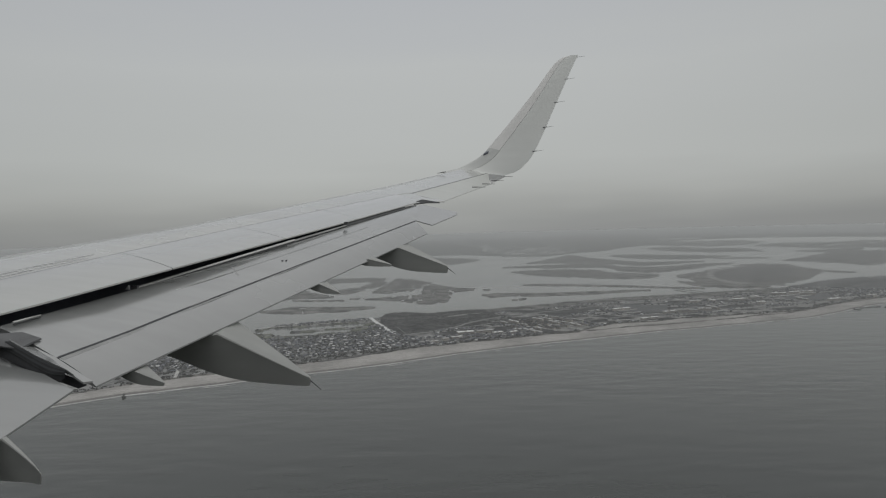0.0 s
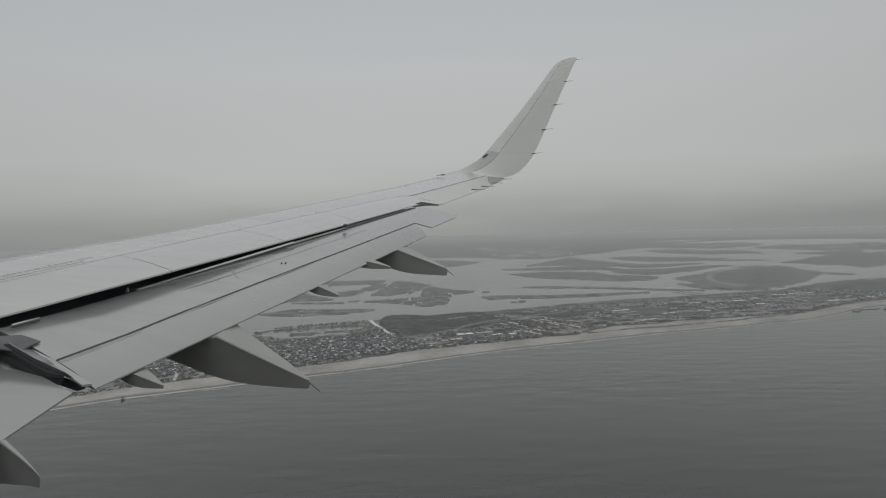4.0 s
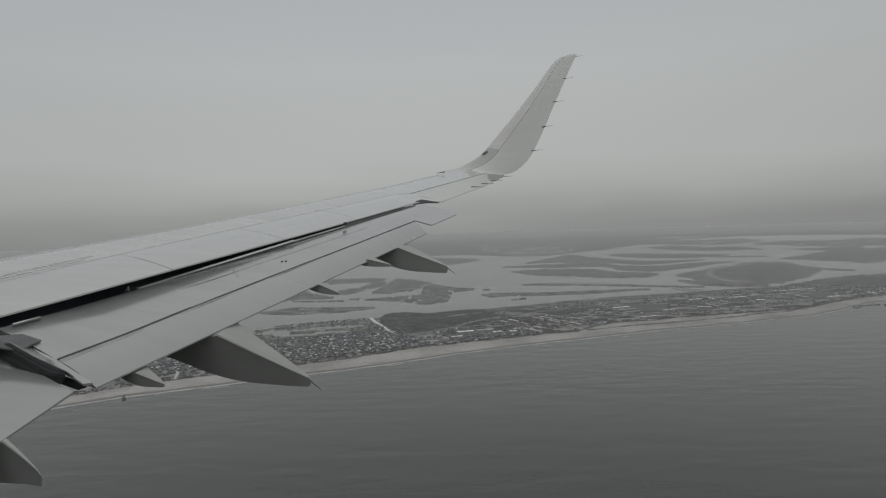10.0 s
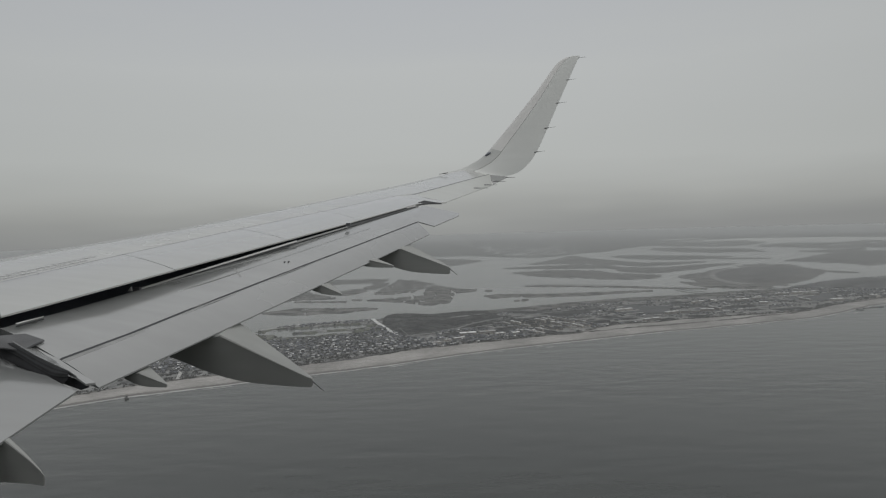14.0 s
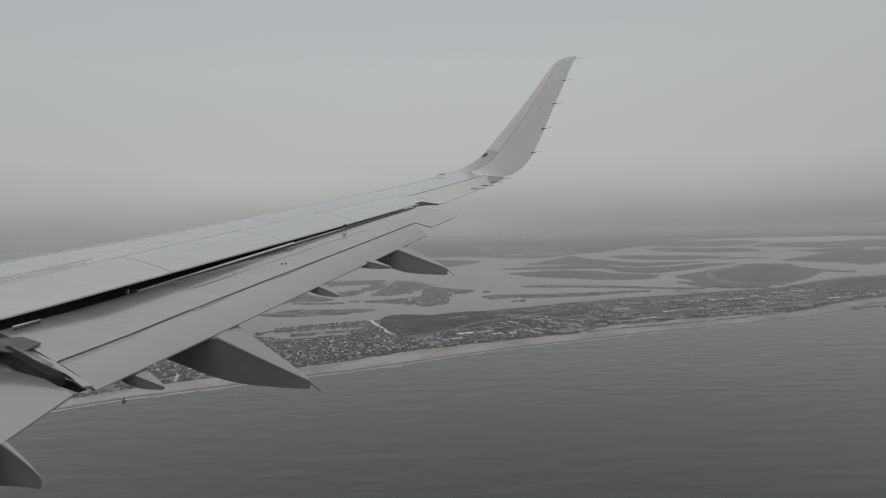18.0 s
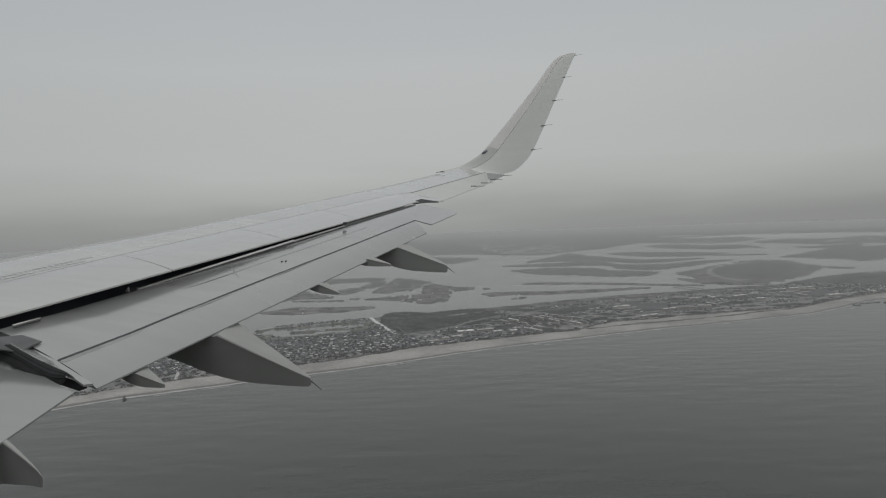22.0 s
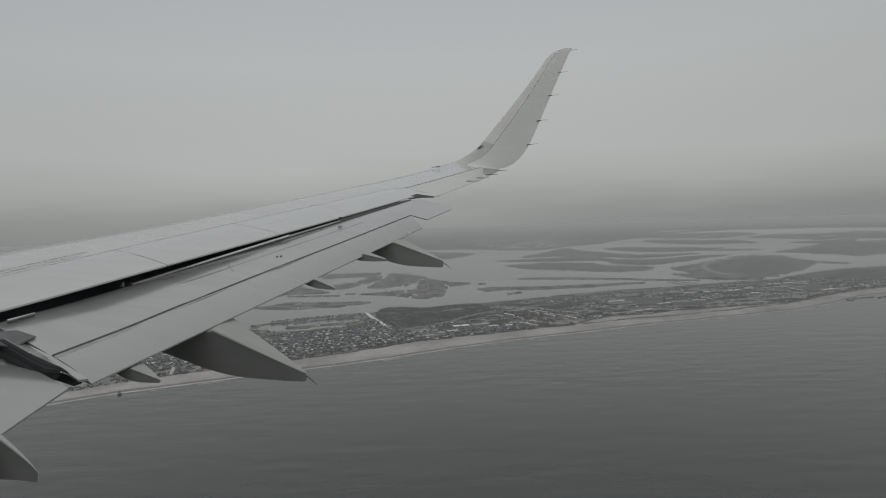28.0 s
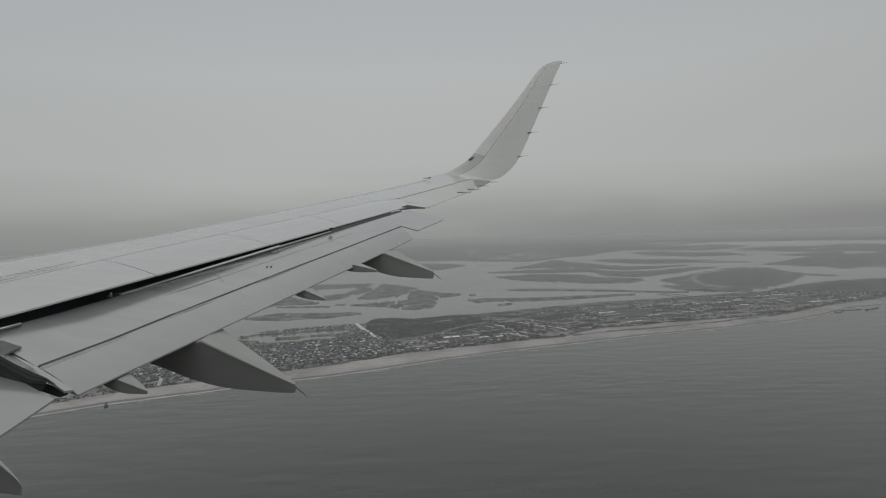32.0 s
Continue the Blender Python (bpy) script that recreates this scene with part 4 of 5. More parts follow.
def land_height(x, y):
    """Height of the ground over the water, and the kind of ground, at world places x, y."""
    u = x * CT + (y - SHORE_Y) * ST
    v = -x * ST + (y - SHORE_Y) * CT
    r = np.hypot(x, y)
    side = x / np.maximum(y, 50)
    # barrier island between the beach and the bay, with its tip; a second one beyond the inlet
    edge = waterline(u)
    front = v - edge
    back = line_of(BAY_SHORE, u) + 12 * fbm(u / 26, v / 60, 11) - v
    deep = line_of(BEACH_BACK, u) - edge + 7 * fbm(u / 17, v / 9, 5)
    tip = (752 - u) * 0.6
    strip = np.minimum(np.minimum(front, back), tip)
    second = np.minimum(np.minimum(v + 30 - 25 * np.sin((u - 960) / 180), 420 - v), (u - 985 - 20 * fbm(v / 40, u * 0, 14)) * 0.7)
    strip = np.maximum(strip, np.where(u > 900, second, -99))
    field = strip / 7
    kind = np.where(front < 4.2, 1, np.where(front < deep, 0, 2))
    kind = np.where((u > 900) & (kind == 2), 5, kind)
    # dune scrub behind the sand, and patches of it on the wide dunes
    kind = np.where((kind == 2) & (front < deep + 5 + 10 * fbm(u / 20, v / 20, 8)), 5, kind)
    kind = np.where((kind == 0) & (u > 135) & (front > 14) & (np.abs(front - 27 - 8 * fbm(u / 30, v * 0, 9)) < 2.2 + 5 * fbm(u / 9, v / 6, 19)), 5, kind)
    # scrub and woods on the bay side
    kind = np.where((kind == 2) & (u > 60) & (u < 500) & (back < 34 + 60 * fbm(u / 38, v / 40, 21)), 4, kind)
    kind = np.where((kind == 2) & (u > 8) & (fbm(u / 42, v / 20, 33) > 0.13), 3, kind)
    plot = lattice(np.floor(u / 17 + 0.35 * v / 15), np.floor(v / 11 + 0.4 * np.sin(u / 60)), 17)
    midland = (kind == 2) & (u > 40) & (u < 510)
    kind = np.where(midland & (plot < 0.16), 6, np.where(midland & (plot > 0.74), 3, kind))
    for patch in LOTS:
        kind = np.where((kind == 2) & inside(u, v + 8 * fbm(u / 12, v / 12, 23), patch) & (fbm(u / 7, v / 5, 29) > -0.12), 6, kind)
    inland = (kind == 2) & (u < 3) & (v > 136 + 0.1 * u)
    kind = np.where(inland & (fbm(u / 12, v / 12, 43) > -0.10), 10, kind)
    kind = np.where((strip > 0) & (front > deep) & inside(u + 3 * fbm(v / 14, u / 14, 51), v + 4 * fbm(u / 14, v / 14, 52), WOOD), 3, kind)
    kind = np.where((kind == 3) & inside(u, v, WOOD) & (np.abs(v - 172 - 0.2 * (u - 70)) < 5) & (u > 62) & (fbm(u / 9, v / 3, 53) > 0.05), 6, kind)
    for patch in FIELDS:
        kind = np.where((strip > 0) & inside(u, v, patch), 8, kind)
    # narrow lagoons on the bay side of the town
    for a, b, wide in PONDS:
        field = np.where(beside(u, v, a, b) < wide + 4 * fbm(u / 8, v / 8, 95), -0.5, field)
    # marsh islands
    bent = side + 0.016 * fbm(x / 34, y / 110, 55)
    ragged = 0.55 * fbm(x / 30, y / 90, 50, 3) + 0.75 * fbm(x / 9, y / 40, 57, 3)
    for spots in MARSH:
        at = [p[0] / p[1] for p in spots]
        far = np.interp(bent, at, [p[1] for p in spots])
        thick = np.interp(bent, at, [p[2] for p in spots], left=0.0, right=0.0)
        f = np.where(thick > 0, 1 - np.abs(y - far) / np.maximum(thick, 1) + 0.62 * ragged + 0.06, -1)
        mine = f * 2 > field
        field = np.where(mine, f * 2, field)
        kind = np.where(mine, 4, kind)
    # creeks and pools in the marsh, and the loop in the largest island
    grass = (kind == 4) & (v > 225)
    creek = np.abs(fbm(x / 60, y / 150, 75, 3) - 0.03)
    pool = fbm(x / 7, y / 17, 77, 3) > np.where((y < 1000) & (side < 0.03), 0.15, 0.215)
    field = np.where(grass & ((creek < 0.006) | pool), np.minimum(field, -0.5), field)
    loop = np.hypot((side - 0.462) / 0.066, (y - 985) / 140) + 0.05 * fbm(x / 40, y / 60, 78)
    kind = np.where(grass & (np.abs(loop - 1) < 0.07) & (side < 0.462) & (y > 800) & (y < 1130), 6, kind)
    kind = np.where(grass & (loop < 0.93) & (y < 1180) & (y > 800), 9, kind)
    # the mainland beyond the bay, cut by sounds towards the inlet
    reach = line_of(MAINLAND, side)
    main = (y - reach) / 120 + 1.1 * fbm(x / 120, y / 260, 80, 4)
    sound = np.clip((side - 0.16) * 9, 0, 1) * np.clip((3600 - y) / 800, 0, 1)
    main = np.minimum(main, 6) - sound * 12 * np.clip(fbm(x / 420, y / 150, 90, 4) - 0.02, 0, 1)
    mine = main > field
    field = np.where(mine, main, field)
    kind = np.where(mine, np.where((side > 0.17) & (r < 3000), 4, 7), kind)
    h = np.clip(field, -1.5, 1.0) * 0.9 + np.where(field > 0, 0.4 * fbm(x / 9, y / 9, 60), 0)
    return np.where(field > 0, np.maximum(h, 0.06), np.minimum(h, -0.3)), kind


def spaced(a, b, step):
    got = [a]
    while got[-1] < b:
        got.append(got[-1] + step(got[-1]))
    return np.array(got)


# ground in rows that widen with the distance
sides = spaced(-1.75, 1.75, lambda q: 0.0014 if abs(q + 0.0007) < 0.70 else 0.012)
rows_y = spaced(175.0, 4925.0, lambda d: min(max(d * d * 4.3e-6, 1.25), 42.0))
ss, gy = np.meshgrid(sides, rows_y, indexing="ij")
gx = ss * gy
gh, gk = land_height(gx, gy)
nu, nv = gx.shape
idx = np.arange(nu * nv).reshape(nu, nv)
quads = np.stack([idx[:-1, :-1], idx[1:, :-1], idx[1:, 1:], idx[:-1, 1:]], -1).reshape(-1, 4)
top = np.maximum.reduce([gh[:-1, :-1], gh[1:, :-1], gh[1:, 1:], gh[:-1, 1:]]).reshape(-1)
keep = (top > -0.2) & (np.hypot(gx, gy)[:-1, :-1].reshape(-1) < 4930)
quads, qk = quads[keep], gk[:-1, :-1].reshape(-1)[keep]
used, flat = np.unique(quads.reshape(-1), return_inverse=True)
co = np.stack([gx.reshape(-1)[used], gy.reshape(-1)[used], gh.reshape(-1)[used]], -1)
me = bpy.data.meshes.new("ground")
me.vertices.add(len(co))
me.vertices.foreach_set("co", co.reshape(-1))
me.loops.add(len(flat))
me.loops.foreach_set("vertex_index", flat.astype(np.int32))
me.polygons.add(len(quads))
me.polygons.foreach_set("loop_start", np.arange(0, len(flat), 4, dtype=np.int32))
me.polygons.foreach_set("material_index", qk.astype(np.int32))
for m in (M_SAND, M_WETSAND, M_TOWN, M_WOOD, M_MARSH, M_SCRUB, M_LOT, M_FARLAND, M_FIELD, M_REEDS, M_LAWN):
    me.materials.append(m)
me.update(calc_edges=True)
me.shade_smooth()
tagged(new("ground", me), "low sandy barrier island and winter-brown salt marshes by the sea", "ground", kind="structure")


def ring_sheet(name, radii, z, sides=96):
    bm = bmesh.new()
    rings = [[bm.verts.new((r * math.cos(math.tau * i / sides), r * math.sin(math.tau * i / sides), z)) for i in range(sides)] for r in radii]
    bm.faces.new(rings[0])
    for a, b in zip(rings, rings[1:]):
        for i in range(sides):
            j = (i + 1) % sides
            bm.faces.new((a[i], b[i], b[j], a[j]))
    return bm


def half(bm, inland):
    """Keeps the seaward or the inland side of a sheet, cut along the middle of the barrier island."""
    bmesh.ops.bisect_plane(bm, geom=bm.verts[:] + bm.edges[:] + bm.faces[:], plane_co=shore(0, 110), plane_no=Vector((-ST, CT, 0)), clear_inner=inland, clear_outer=not inland)
    return bm


sea = part("sea", half(ring_sheet("sea", (400, 1200, 2600, 4950), 0.0), False), M_WATER)
tagged(sea, "calm grey sea with fine wind ripples", "water", kind="structure")
bay = part("bay", half(ring_sheet("bay", (400, 1200, 2600, 4950), 0.0), True), M_BAY)
tagged(bay, "still pale grey bay water winding between the marshes", "water", kind="structure")
# sheet below the eye whose opacity lays distance haze over land and water
mist = part("haze_sheet", ring_sheet("haze_sheet", (60, 400, 1200, 2200, 3110), 0.0), M_HAZE)
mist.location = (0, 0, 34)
tagged(mist, "translucent sheet standing in for distance haze over bay and far shore", "mist", kind="structure")


# ---- the shore town and what stands on it ----
rng = random.Random(7)


def ribbon(points, width, lift):
    """A road along (u, v) points, laid on the ground."""
    bm = bmesh.new()
    pts = [Vector(p) for p in points]
    fine = []
    for a, b in zip(pts, pts[1:]):
        n = max(1, int((b - a).length / 6))
        fine += [a.lerp(b, i / n) for i in range(n)]
    fine.append(pts[-1])
    last = None
    for i, p in enumerate(fine):
        d = (fine[min(i + 1, len(fine) - 1)] - fine[max(i - 1, 0)]).normalized()
        across = Vector((-d.y, d.x)) * (width / 2)
        row = [bm.verts.new(shore(q.x, q.y, lift)) for q in (p + across, p - across)]
        if last:
            bm.faces.new((last[0], last[1], row[1], row[0]))
        last = row
    geo = bmesh.ops.extrude_face_region(bm, geom=bm.faces[:])
    for e in geo["geom"]:
        if isinstance(e, bmesh.types.BMVert):
            e.co.z -= 0.3
    bmesh.ops.recalc_face_normals(bm, faces=bm.faces)
    return bm


ROADS = [
    ("road", [(-520, 96), (-300, 92), (-166, 92), (-90, 94), (-40, 95), (-1, 95), (19, 96), (36, 101), (54, 108), (71, 122), (86, 130), (100, 136), (115, 142), (160, 146), (240, 152), (330, 140), (430, 126), (520, 118), (640, 130)], 3.0, M_LANE, "grey asphalt road running the length of the island"),
    ("road", [(10, 206), (6, 175), (2, 132), (-1, 104)], 3.4, M_WHITE, "pale concrete road to the bay shore"),
    ("road", [(-79, 29), (-56, 31), (-29, 40), (5, 50), (30, 55), (53, 53), (77, 51), (100, 48)], 2.2, M_ROAD, "beach road behind the dunes"),
    ("road", [(-168, 68), (-164, 45), (-166, 28)], 2.0, M_CONCRETE, "short pale road down to the beach"),
    ("road", [(150, 80), (220, 78), (300, 60), (380, 56), (470, 62), (560, 70)], 2.4, M_LANE, "beach road behind the dunes"),
    ("road", [(400, 186), (398, 214), (402, 236)], 3.0, M_ROAD, "bridge road to the marsh island"),
    ("road", [(-92, 148), (-70, 140), (-46, 132), (-20, 134), (-4, 128)], 1.4, M_LANE, "winding lane between gardens"),
    ("road", [(-96, 200), (-60, 199), (-30, 193), (-8, 198)], 1.4, M_CONCRETE, "pale winding lane near the bay shore"),
]
for name, pts, width, mat, label in ROADS:
    tagged(part(name, ribbon(pts, width, 1.28), mat), label, "road", kind="structure")
STREETS = [(u, 22 + 0.10 * (u + 520) if u < -225 else 46.0) for u in range(-500, -4, 9)]
for u, v0 in STREETS:
    tagged(part("street", ribbon([(u + 0.12 * v0, v0), (u + 11, 92), (u + 18, 136)], 1.1, 1.26), M_ROAD), "narrow asphalt street between rows of houses", "street", kind="structure")
for k in range(20):
    u, v = 100 + k * 3.1 + rng.uniform(-3, 3), 48 + rng.uniform(-2, 44)
    tagged(part("car_park", ribbon([(u, v), (u + rng.uniform(-4, 1), v + rng.uniform(12, 28))], rng.uniform(0.9, 2.2), 1.30), M_CONCRETE), "pale paved parking strip between low blocks", "car park", kind="structure")
for k in range(26):
    u, v = 190 + k * 12.5 + rng.uniform(-5, 5), rng.uniform(52, 118)
    tagged(part("car_park", ribbon([(u, v), (u + rng.uniform(8, 26), v + rng.uniform(-9, 2))], rng.uniform(0.9, 2.2), 1.30), M_CONCRETE), "pale paved parking strip beside the beach road", "car park", kind="structure")


def house_mesh(w, d, h, rise):
    """Body and gable roof with eaves, round the origin."""
    body = bmesh.new()
    box(body, -w / 2, w / 2, -d / 2, d / 2, -0.4, h)
    roof = bmesh.new()
    e = 0.14
    a = [roof.verts.new(p) for p in ((-w / 2 - e, -d / 2 - e, h - 0.05), (w / 2 + e, -d / 2 - e, h - 0.05), (w / 2 + e, d / 2 + e, h - 0.05), (-w / 2 - e, d / 2 + e, h - 0.05), (-w / 2 - e, 0, h + rise), (w / 2 + e, 0, h + rise))]
    for f in ((0, 1, 5, 4), (2, 3, 4, 5), (1, 2, 5), (3, 0, 4), (3, 2, 1, 0)):
        roof.faces.new([a[i] for i in f])
    return body, roof


PLOTS = []
for u, v0 in STREETS:
    for hand in (-1, 1):
        v = v0 + 1.5
        while v < 138:
            if rng.random() < 0.5 + 0.7 * value_noise(u / 14, v / 11, 405):
                PLOTS.append((u + hand * rng.uniform(0.9, 4.5) + 11 + 0.14 * (v - 92), v + rng.uniform(-0.5, 0.5), rng.random()))
            v += rng.uniform(1.3, 2.7)
for k in range(520):
    PLOTS.append((rng.uniform(-130, 4), rng.uniform(136, 214), rng.random()))
for k in range(160):
    PLOTS.append((rng.uniform(-120, 8), rng.uniform(199, 212), rng.random()))
for k in range(2000):
    PLOTS.append((rng.uniform(500, 745), rng.uniform(50, 190), rng.random()))
for k in range(700):
    PLOTS.append((rng.uniform(2, 110), rng.uniform(40, 100), rng.random()))
for k in range(2300):
    PLOTS.append((rng.uniform(110, 510), rng.uniform(48, 180), rng.random()))
hu = np.array([p[0] for p in PLOTS])
hv = np.array([p[1] for p in PLOTS])
hh, hk = land_height(hu * CT - hv * ST, SHORE_Y + hu * ST + hv * CT)
crowd = value_noise(hu / 19, hv / 12, 400)
PLOTS = [(u, v, q, h) for (u, v, q), h, k, c in zip(PLOTS, hh, hk, crowd) if h > 0.3 and k in (2, 5, 6, 10) and (u < 0 or u > 500 or c > 0.42)
         and min(float(beside(u, v + 7, a, b)) - wide for a, b, wide in PONDS) > 7]
PLOTS.sort(key=lambda p: abs(p[0] + 55) + 0.8 * abs(p[1] - 60))
KINDS = [(1.5, 1.15, 0.95, 0.42), (1.9, 1.25, 1.1, 0.46), (1.25, 1.1, 1.15, 0.35), (2.1, 1.2, 0.85, 0.4)]
HOUSE_LABELS = ("small pale-sided house with a grey gable roof", "wide two-storey beach house with a pale gable roof", "narrow tall beach house with a low gable roof", "long low bungalow with a gable roof")
bases = []
for (w, d, h, rise), label in zip(KINDS, HOUSE_LABELS):
    b = thing("house", label, "house", group="houses of the shore town")
    body, roof = house_mesh(w, d, h, rise)
    part("wall", body, M_HOUSE, b)
    part("roof", roof, M_ROOF if len(bases) != 1 else M_PALEROOF, b)
    bases.append(b)
rest = []
first = [True] * 4
for i, (u, v, q, h) in enumerate(PLOTS):
    kind = int(q * 4) % 4
    turn = TURN + (0 if (int(q * 97) % 3) else math.pi / 2) + rng.uniform(-0.45, 0.45) - 0.2
    at = shore(u, v, h)
    m = Matrix.Translation(at) @ Matrix.Rotation(turn, 4, "Z")
    if i < 300:
        if first[kind]:
            first[kind] = False
            bases[kind].matrix_basis = m
        else:
            copy_thing(bases[kind], m)
    else:
        rest.append((m, kind, q))


def joined(name, items, label, category):
    """Many small houses further off as one mesh."""
    verts, faces, mats = [], [], []
    for m, kind, q in items:
        w, d, h, rise = KINDS[kind]
        k = 0.8 + 0.5 * ((q * 31) % 1)
        w, d = w * k, d * k
        e = 0.12
        pts = [(-w / 2, -d / 2, -0.4), (w / 2, -d / 2, -0.4), (w / 2, d / 2, -0.4), (-w / 2, d / 2, -0.4), (-w / 2, -d / 2, h), (w / 2, -d / 2, h), (w / 2, d / 2, h), (-w / 2, d / 2, h)]
        roof = [(-w / 2 - e, -d / 2 - e, h - 0.05), (w / 2 + e, -d / 2 - e, h - 0.05), (w / 2 + e, d / 2 + e, h - 0.05), (-w / 2 - e, d / 2 + e, h - 0.05), (-w / 2 - e, 0, h + rise), (w / 2 + e, 0, h + rise)]
        n = len(verts)
        verts += [m @ Vector(p) for p in pts + roof]
        faces += [(n, n + 1, n + 5, n + 4), (n + 1, n + 2, n + 6, n + 5), (n + 2, n + 3, n + 7, n + 6), (n + 3, n, n + 4, n + 7)]
        mats += [0] * 4
        r = n + 8
        faces += [(r, r + 1, r + 5, r + 4), (r + 2, r + 3, r + 4, r + 5), (r + 1, r + 2, r + 5), (r + 3, r, r + 4)]
        mats += [2 if (q * 53) % 1 < 0.17 else 1] * 4
    me = bpy.data.meshes.new(name)
    me.from_pydata(verts, [], faces)
    for mt in (M_HOUSE, M_ROOF, M_PALEROOF):
        me.materials.append(mt)
    me.polygons.foreach_set("material_index", mats)
    return tagged(new(name, me), label, category, kind="stuff")


joined("houses", rest, "thousands of small pale and grey houses further along the island", "houses")


# pale roofs scattered over the mainland across the bay
verts, faces = [], []
spread = []
while len(spread) < 3600:
    q, d = rng.uniform(-0.75, 0.75), 1650 / rng.uniform(0.36, 1.0)
    if math.hypot(d * q, d) < 4600 and (q < 0.2 or (d < 2800 and rng.random() < 0.3)):
        spread.append((d * q, d, rng.random()))
fh, fk = land_height(np.array([p[0] for p in spread]), np.array([p[1] for p in spread]))
for (x, y, q), h, k in zip(spread, fh, fk):
    if k not in (4, 7) or h < 0.2 or y < 1600 or value_noise(x / 160, y / 420, 301) < 0.46:
        continue
    w, d, t = 1.2 + 6 * q ** 5, 2 + 5 * ((q * 17) % 1), 2 + 2 * ((q * 29) % 1)
    n = len(verts)
    verts += [(x - w, y - d, 0), (x + w, y - d, 0), (x + w, y + d, 0), (x - w, y + d, 0), (x - w, y - d, h + t), (x + w, y - d, h + t), (x + w, y + d, h + t), (x - w, y + d, h + t)]
    faces += [tuple(n + i for i in f) for f in ((4, 5, 6, 7), (0, 1, 5, 4), (1, 2, 6, 5), (2, 3, 7, 6), (3, 0, 4, 7))]
me = bpy.data.meshes.new("mainland_buildings")
me.from_pydata(verts, [], faces)
me.materials.append(M_FARWHITE)
tagged(new("mainland_buildings", me), "scattered pale buildings on the mainland across the bay", "buildings", kind="stuff")


# longer flat-roofed blocks
def block(u, v, length, depth, h, turn, wall, roof, label, bands):
    ob = thing("apartment_block", label, "building", shore(u, v, 0.9), "flat-roofed blocks by the beach", TURN + turn)
    b = bmesh.new()
    box(b, -length / 2, length / 2, -depth / 2, depth / 2, -0.6, h)
    part("wall", b, wall, ob)
    b = bmesh.new()
    box(b, -length / 2 - 0.12, length / 2 + 0.12, -depth / 2 - 0.12, depth / 2 + 0.12, h, h + 0.16)
    r = part("roof", b, roof, ob)
    b = bmesh.new()
    box(b, -length * 0.1, length * 0.06, -depth * 0.2, depth * 0.2, h + 0.16, h + 0.55)
    part("roof_hut", b, wall, r)
    for k in range(bands):
        z = h * (k + 0.45) / bands
        for hand in (-1, 1):
            b = bmesh.new()
            box(b, -length / 2 + 0.3, length / 2 - 0.3, hand * depth / 2 - 0.03, hand * depth / 2 + 0.03, z, z + 0.28)
            part("window_band", b, M_GLASS, ob)
    return ob


# rows of long blocks square to the beach
for k in range(24):
    u, v = 98 + k % 8 * 8.5 + rng.uniform(-1.5, 1.5), 60 + k // 8 * 22 + rng.uniform(-3, 3)
    block(u, v, rng.uniform(9, 18), rng.uniform(1.3, 2.4), rng.uniform(1.3, 2.2), 1.68 + rng.uniform(-0.06, 0.06), M_BLOCK, rng.choice((M_WHITE, M_ROOF, M_WHITE)), "long low block with a pale flat roof", 2)
for k in range(16):
    block(212 + k * 19 + rng.uniform(-6, 6), rng.choice((56, 74, 98, 116)) + rng.uniform(-4, 4), rng.uniform(7, 18), rng.uniform(2.2, 4.5), 2.2, rng.choice((0, -0.5, 1.4)) + rng.uniform(-0.1, 0.1), M_BLOCK, M_WHITE, "long low block with a pale flat roof", 2)
for u, v in ((370, 106), (392, 106), (463, 117), (440, 54), (48, 74), (64, 72)):
    block(u, v, 13, 5, 2.2, -0.1, M_BLOCK, M_WHITE, "broad school-like building with a white roof", 2)
for u, v, d in ((12, 52, 7), (24, 58, 5), (34, 60, 9), (70, 62, 8), (82, 58, 6), (90, 66, 7)):
    block(u, v, d, 3.0, 1.6, 0.1, M_BLOCK, M_WHITE, "low pale building near the dunes", 1)
# the beachfront towers and the rose-coloured hotel
for u, h in ((-352, 5.2), (-345, 7.2), (-336, 7.2)):
    block(u, 22, 3.6, 6.5, h, 0.05, M_CONCRETE, M_WHITE, "pale concrete tower on the beachfront", 9 if h > 6 else 6)
block(-315, 26, 15, 5, 3.0, 0.12, M_PINK, M_PINK, "rose-brick hotel with wings near the beach", 4)
block(-372, 22, 17, 5, 2.6, 0.05, M_BLOCK, M_WHITE, "low brown beachfront block", 3)
for k in range(7):
    block(-490 + k * 14, 14, 9, 6, rng.uniform(3.5, 5), 0.04, M_BLOCK, M_WHITE, "brick apartment house facing the sea", 6)


# stone groynes and jetties
def groyne(name, pts, width, label):
    bm = bmesh.new()
    for (u0, v0), (u1, v1) in zip(pts, pts[1:]):
        n = max(3, int(math.hypot(u1 - u0, v1 - v0) / 0.4))
        for i in range(n):
            q = i / n
            c = shore(u0 + (u1 - u0) * q + rng.uniform(-width, width) / 2, v0 + (v1 - v0) * q + rng.uniform(-width, width) / 2, rng.uniform(-0.1, 0.3))
            bmesh.ops.create_icosphere(bm, subdivisions=1, radius=rng.uniform(0.35, 0.65), matrix=Matrix.LocRotScale(c, Euler((rng.random() * 3, rng.random() * 3, 0)), (1, 0.8, 0.7)))
    return tagged(part(name, bm, M_ROCK), label, "groyne", group="groynes along the beach")


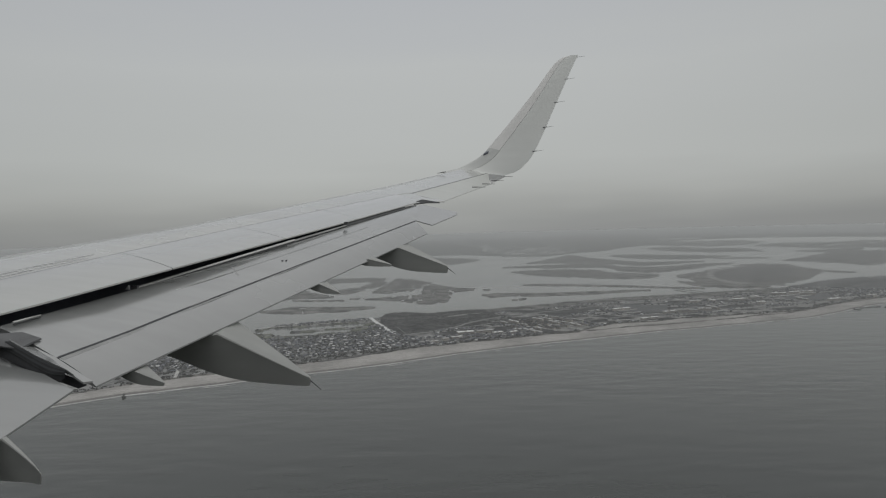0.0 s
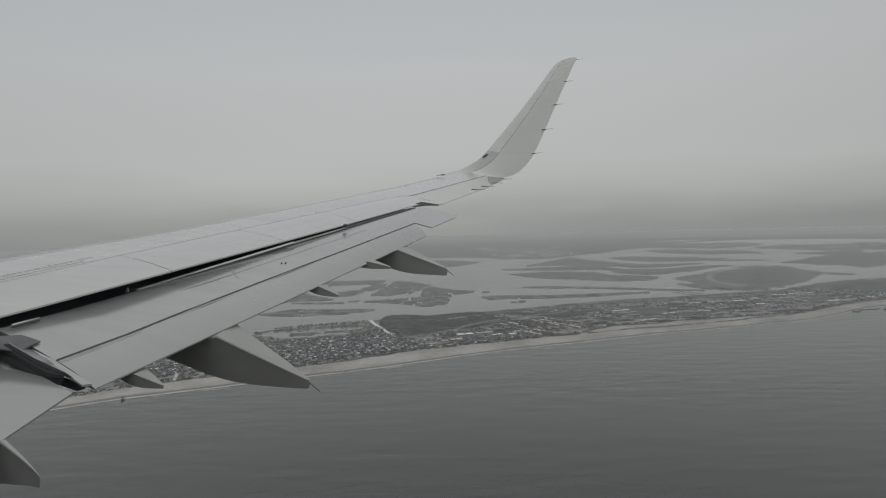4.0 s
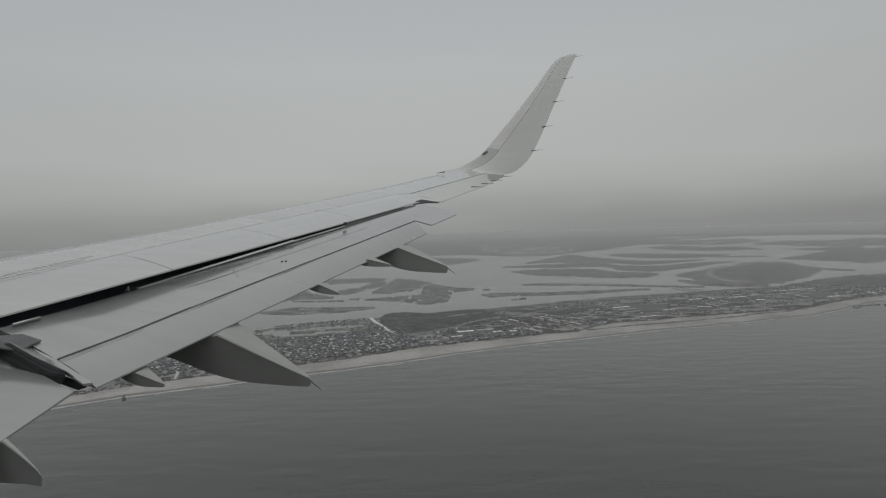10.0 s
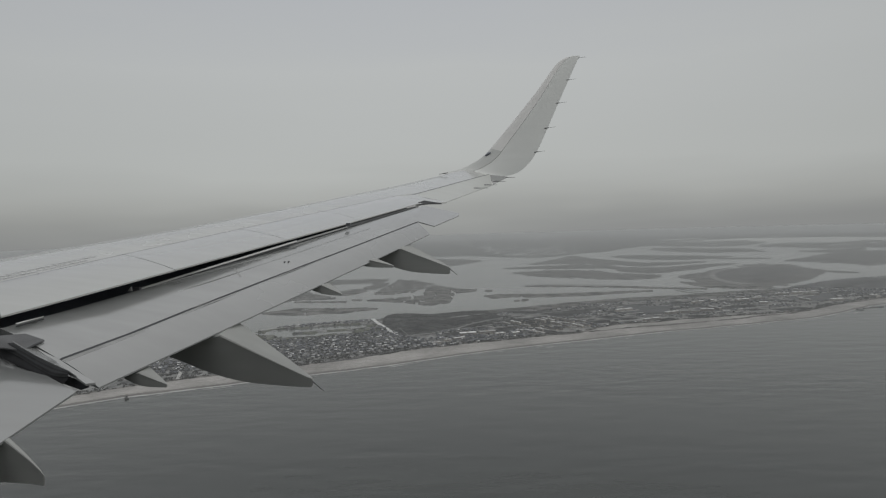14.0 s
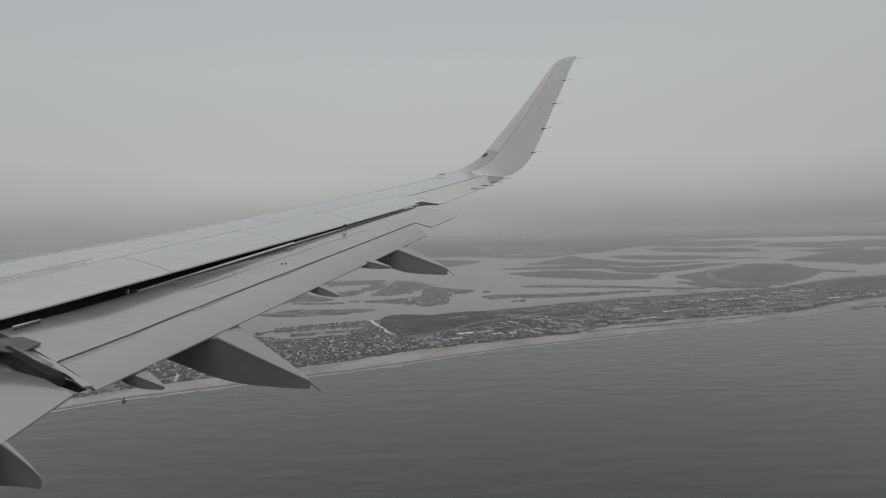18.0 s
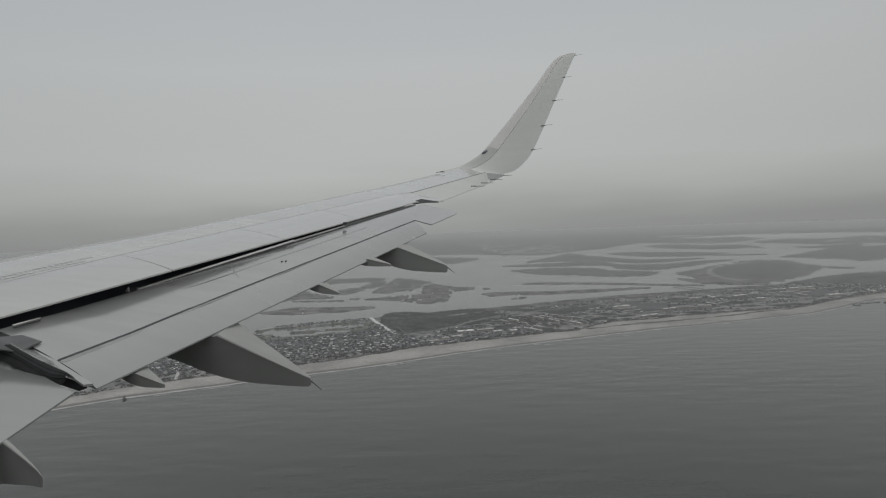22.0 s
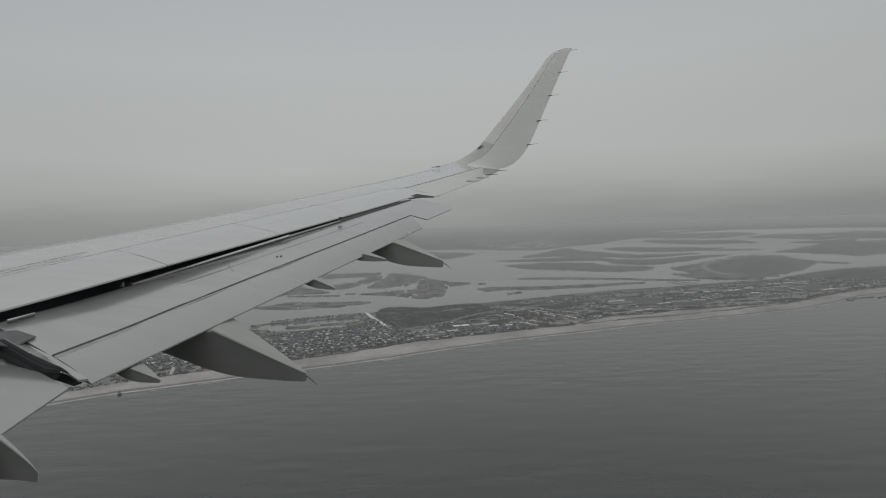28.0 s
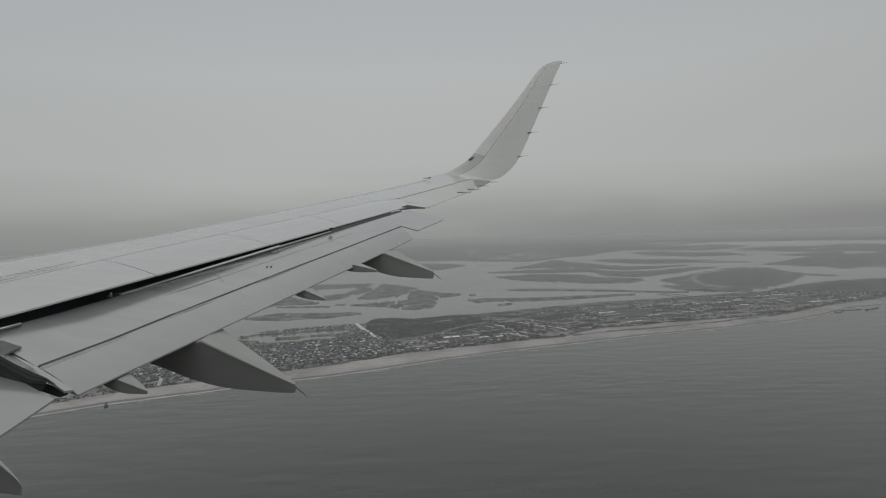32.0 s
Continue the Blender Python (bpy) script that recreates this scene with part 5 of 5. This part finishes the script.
groyne("rock_groyne", [(-147, 13), (-147, 0)], 1.6, "short dark rock groyne at the waterline")
groyne("rock_groyne", [(-193, 4), (-192, -8)], 1.4, "short dark rock groyne at the waterline")
groyne("rock_groyne", [(-298, 8), (-297, -10)], 2.0, "short dark rock groyne at the waterline")
groyne("rock_groyne", [(-385, 0), (-384, -18)], 2.4, "broad dark rock groyne at the waterline")
groyne("rock_jetty", [(436, 5), (420, 9), (408, 10), (402, 7), (404, 1)], 1.0, "long hooked dark rock jetty in shallow water")
groyne("rock_jetty", [(458, 3), (446, 1), (437, 2), (434, -3)], 1.0, "long hooked dark rock jetty in shallow water")
groyne("rock_jetty", [(540, 14), (522, 4), (512, -4)], 0.8, "long hooked dark rock jetty in shallow water")

# bushes and bare trees, in clumps of many small ones
spots = []
for k in range(6800):
    zone = k % 5
    if zone == 0:
        spots.append((rng.uniform(-420, 700), rng.uniform(10, 34), 0.7))
    elif zone in (1, 4):
        spots.append((rng.uniform(-260, 4), rng.uniform(40, 214), 0.8))
    elif zone == 2:
        spots.append((rng.uniform(0, 125), rng.uniform(96, 232), 0.5))
    else:
        spots.append((rng.uniform(60, 740), rng.uniform(50, 200), 0.5))
su, sv = np.array([s[0] for s in spots]), np.array([s[1] for s in spots])
sv = np.where(np.arange(len(sv)) % 5 == 0, line_of(BEACH_BACK, su) + (sv - 10) * 0.5, sv)
sh, sk = land_height(su * CT - sv * ST, SHORE_Y + su * ST + sv * CT)
verts, faces = [], []
OCTA = ((1, 0, 0), (-1, 0, 0), (0, 1, 0), (0, -1, 0), (0, 0, 1), (0, 0, -0.6))
OCTF = ((0, 2, 4), (2, 1, 4), (1, 3, 4), (3, 0, 4), (2, 0, 5), (1, 2, 5), (3, 1, 5), (0, 3, 5))
for (u, _, size), v, h, k in zip(spots, sv, sh, sk):
    if h < 0.3 or k in (0, 1, 6, 8) or (v > 140 and u < 5 and size > 0.7 and rng.random() < 0.75):
        continue
    for j in range(4):
        c = shore(u + rng.uniform(-1.4, 1.4), v + rng.uniform(-1.0, 1.0), h + 0.35 * size)
        n, turn = len(verts), rng.random() * 3
        for p in OCTA:
            r = size * rng.uniform(0.45, 0.95)
            verts.append(c + Vector(((p[0] * math.cos(turn) - p[1] * math.sin(turn)) * r, (p[0] * math.sin(turn) + p[1] * math.cos(turn)) * r, p[2] * r * 0.9)))
        faces += [tuple(n + i for i in f) for f in OCTF]
me = bpy.data.meshes.new("bushes")
me.from_pydata(verts, [], faces)
me.materials.append(M_BUSH)
tagged(new("bushes", me), "bare winter bushes and trees along the dunes and streets", "bushes", kind="stuff")

# surf along the beach: broken ribbons of foam
verts, faces = [], []
for line, (off, wide, gap) in enumerate(((0.4, 0.62, -0.40), (-3.2, 0.45, 0.12), (-7.5, 0.6, 0.22))):
    ul = np.arange(-560, 700, 1.5)
    grain = fbm(ul / (16 if line else 40), ul * 0 + line * 9, 100 + line)
    fat = wide * np.clip((grain - gap) * 9, 0, 1) * (0.5 + 1.2 * (fbm(ul / 7, ul * 0 + 4, 120 + line) + 0.5))
    c = off + waterline(ul) + (2.0 if line else 0.5) * fbm(ul / 20, ul * 0 + 1, 140 + line)
    for i in range(len(ul) - 1):
        if grain[i] > gap:
            n = len(verts)
            for j in (i, i + 1):
                verts += [shore(ul[j], c[j] - fat[j], 0.10), shore(ul[j], c[j] + fat[j], 0.34 if line == 0 else 0.12)]
            faces.append((n, n + 2, n + 3, n + 1))
me = bpy.data.meshes.new("surf")
me.from_pydata(verts, [], faces)
me.materials.append(M_FOAM)
tagged(new("surf", me), "broken white foam of small waves on the beach", "surf", kind="stuff")
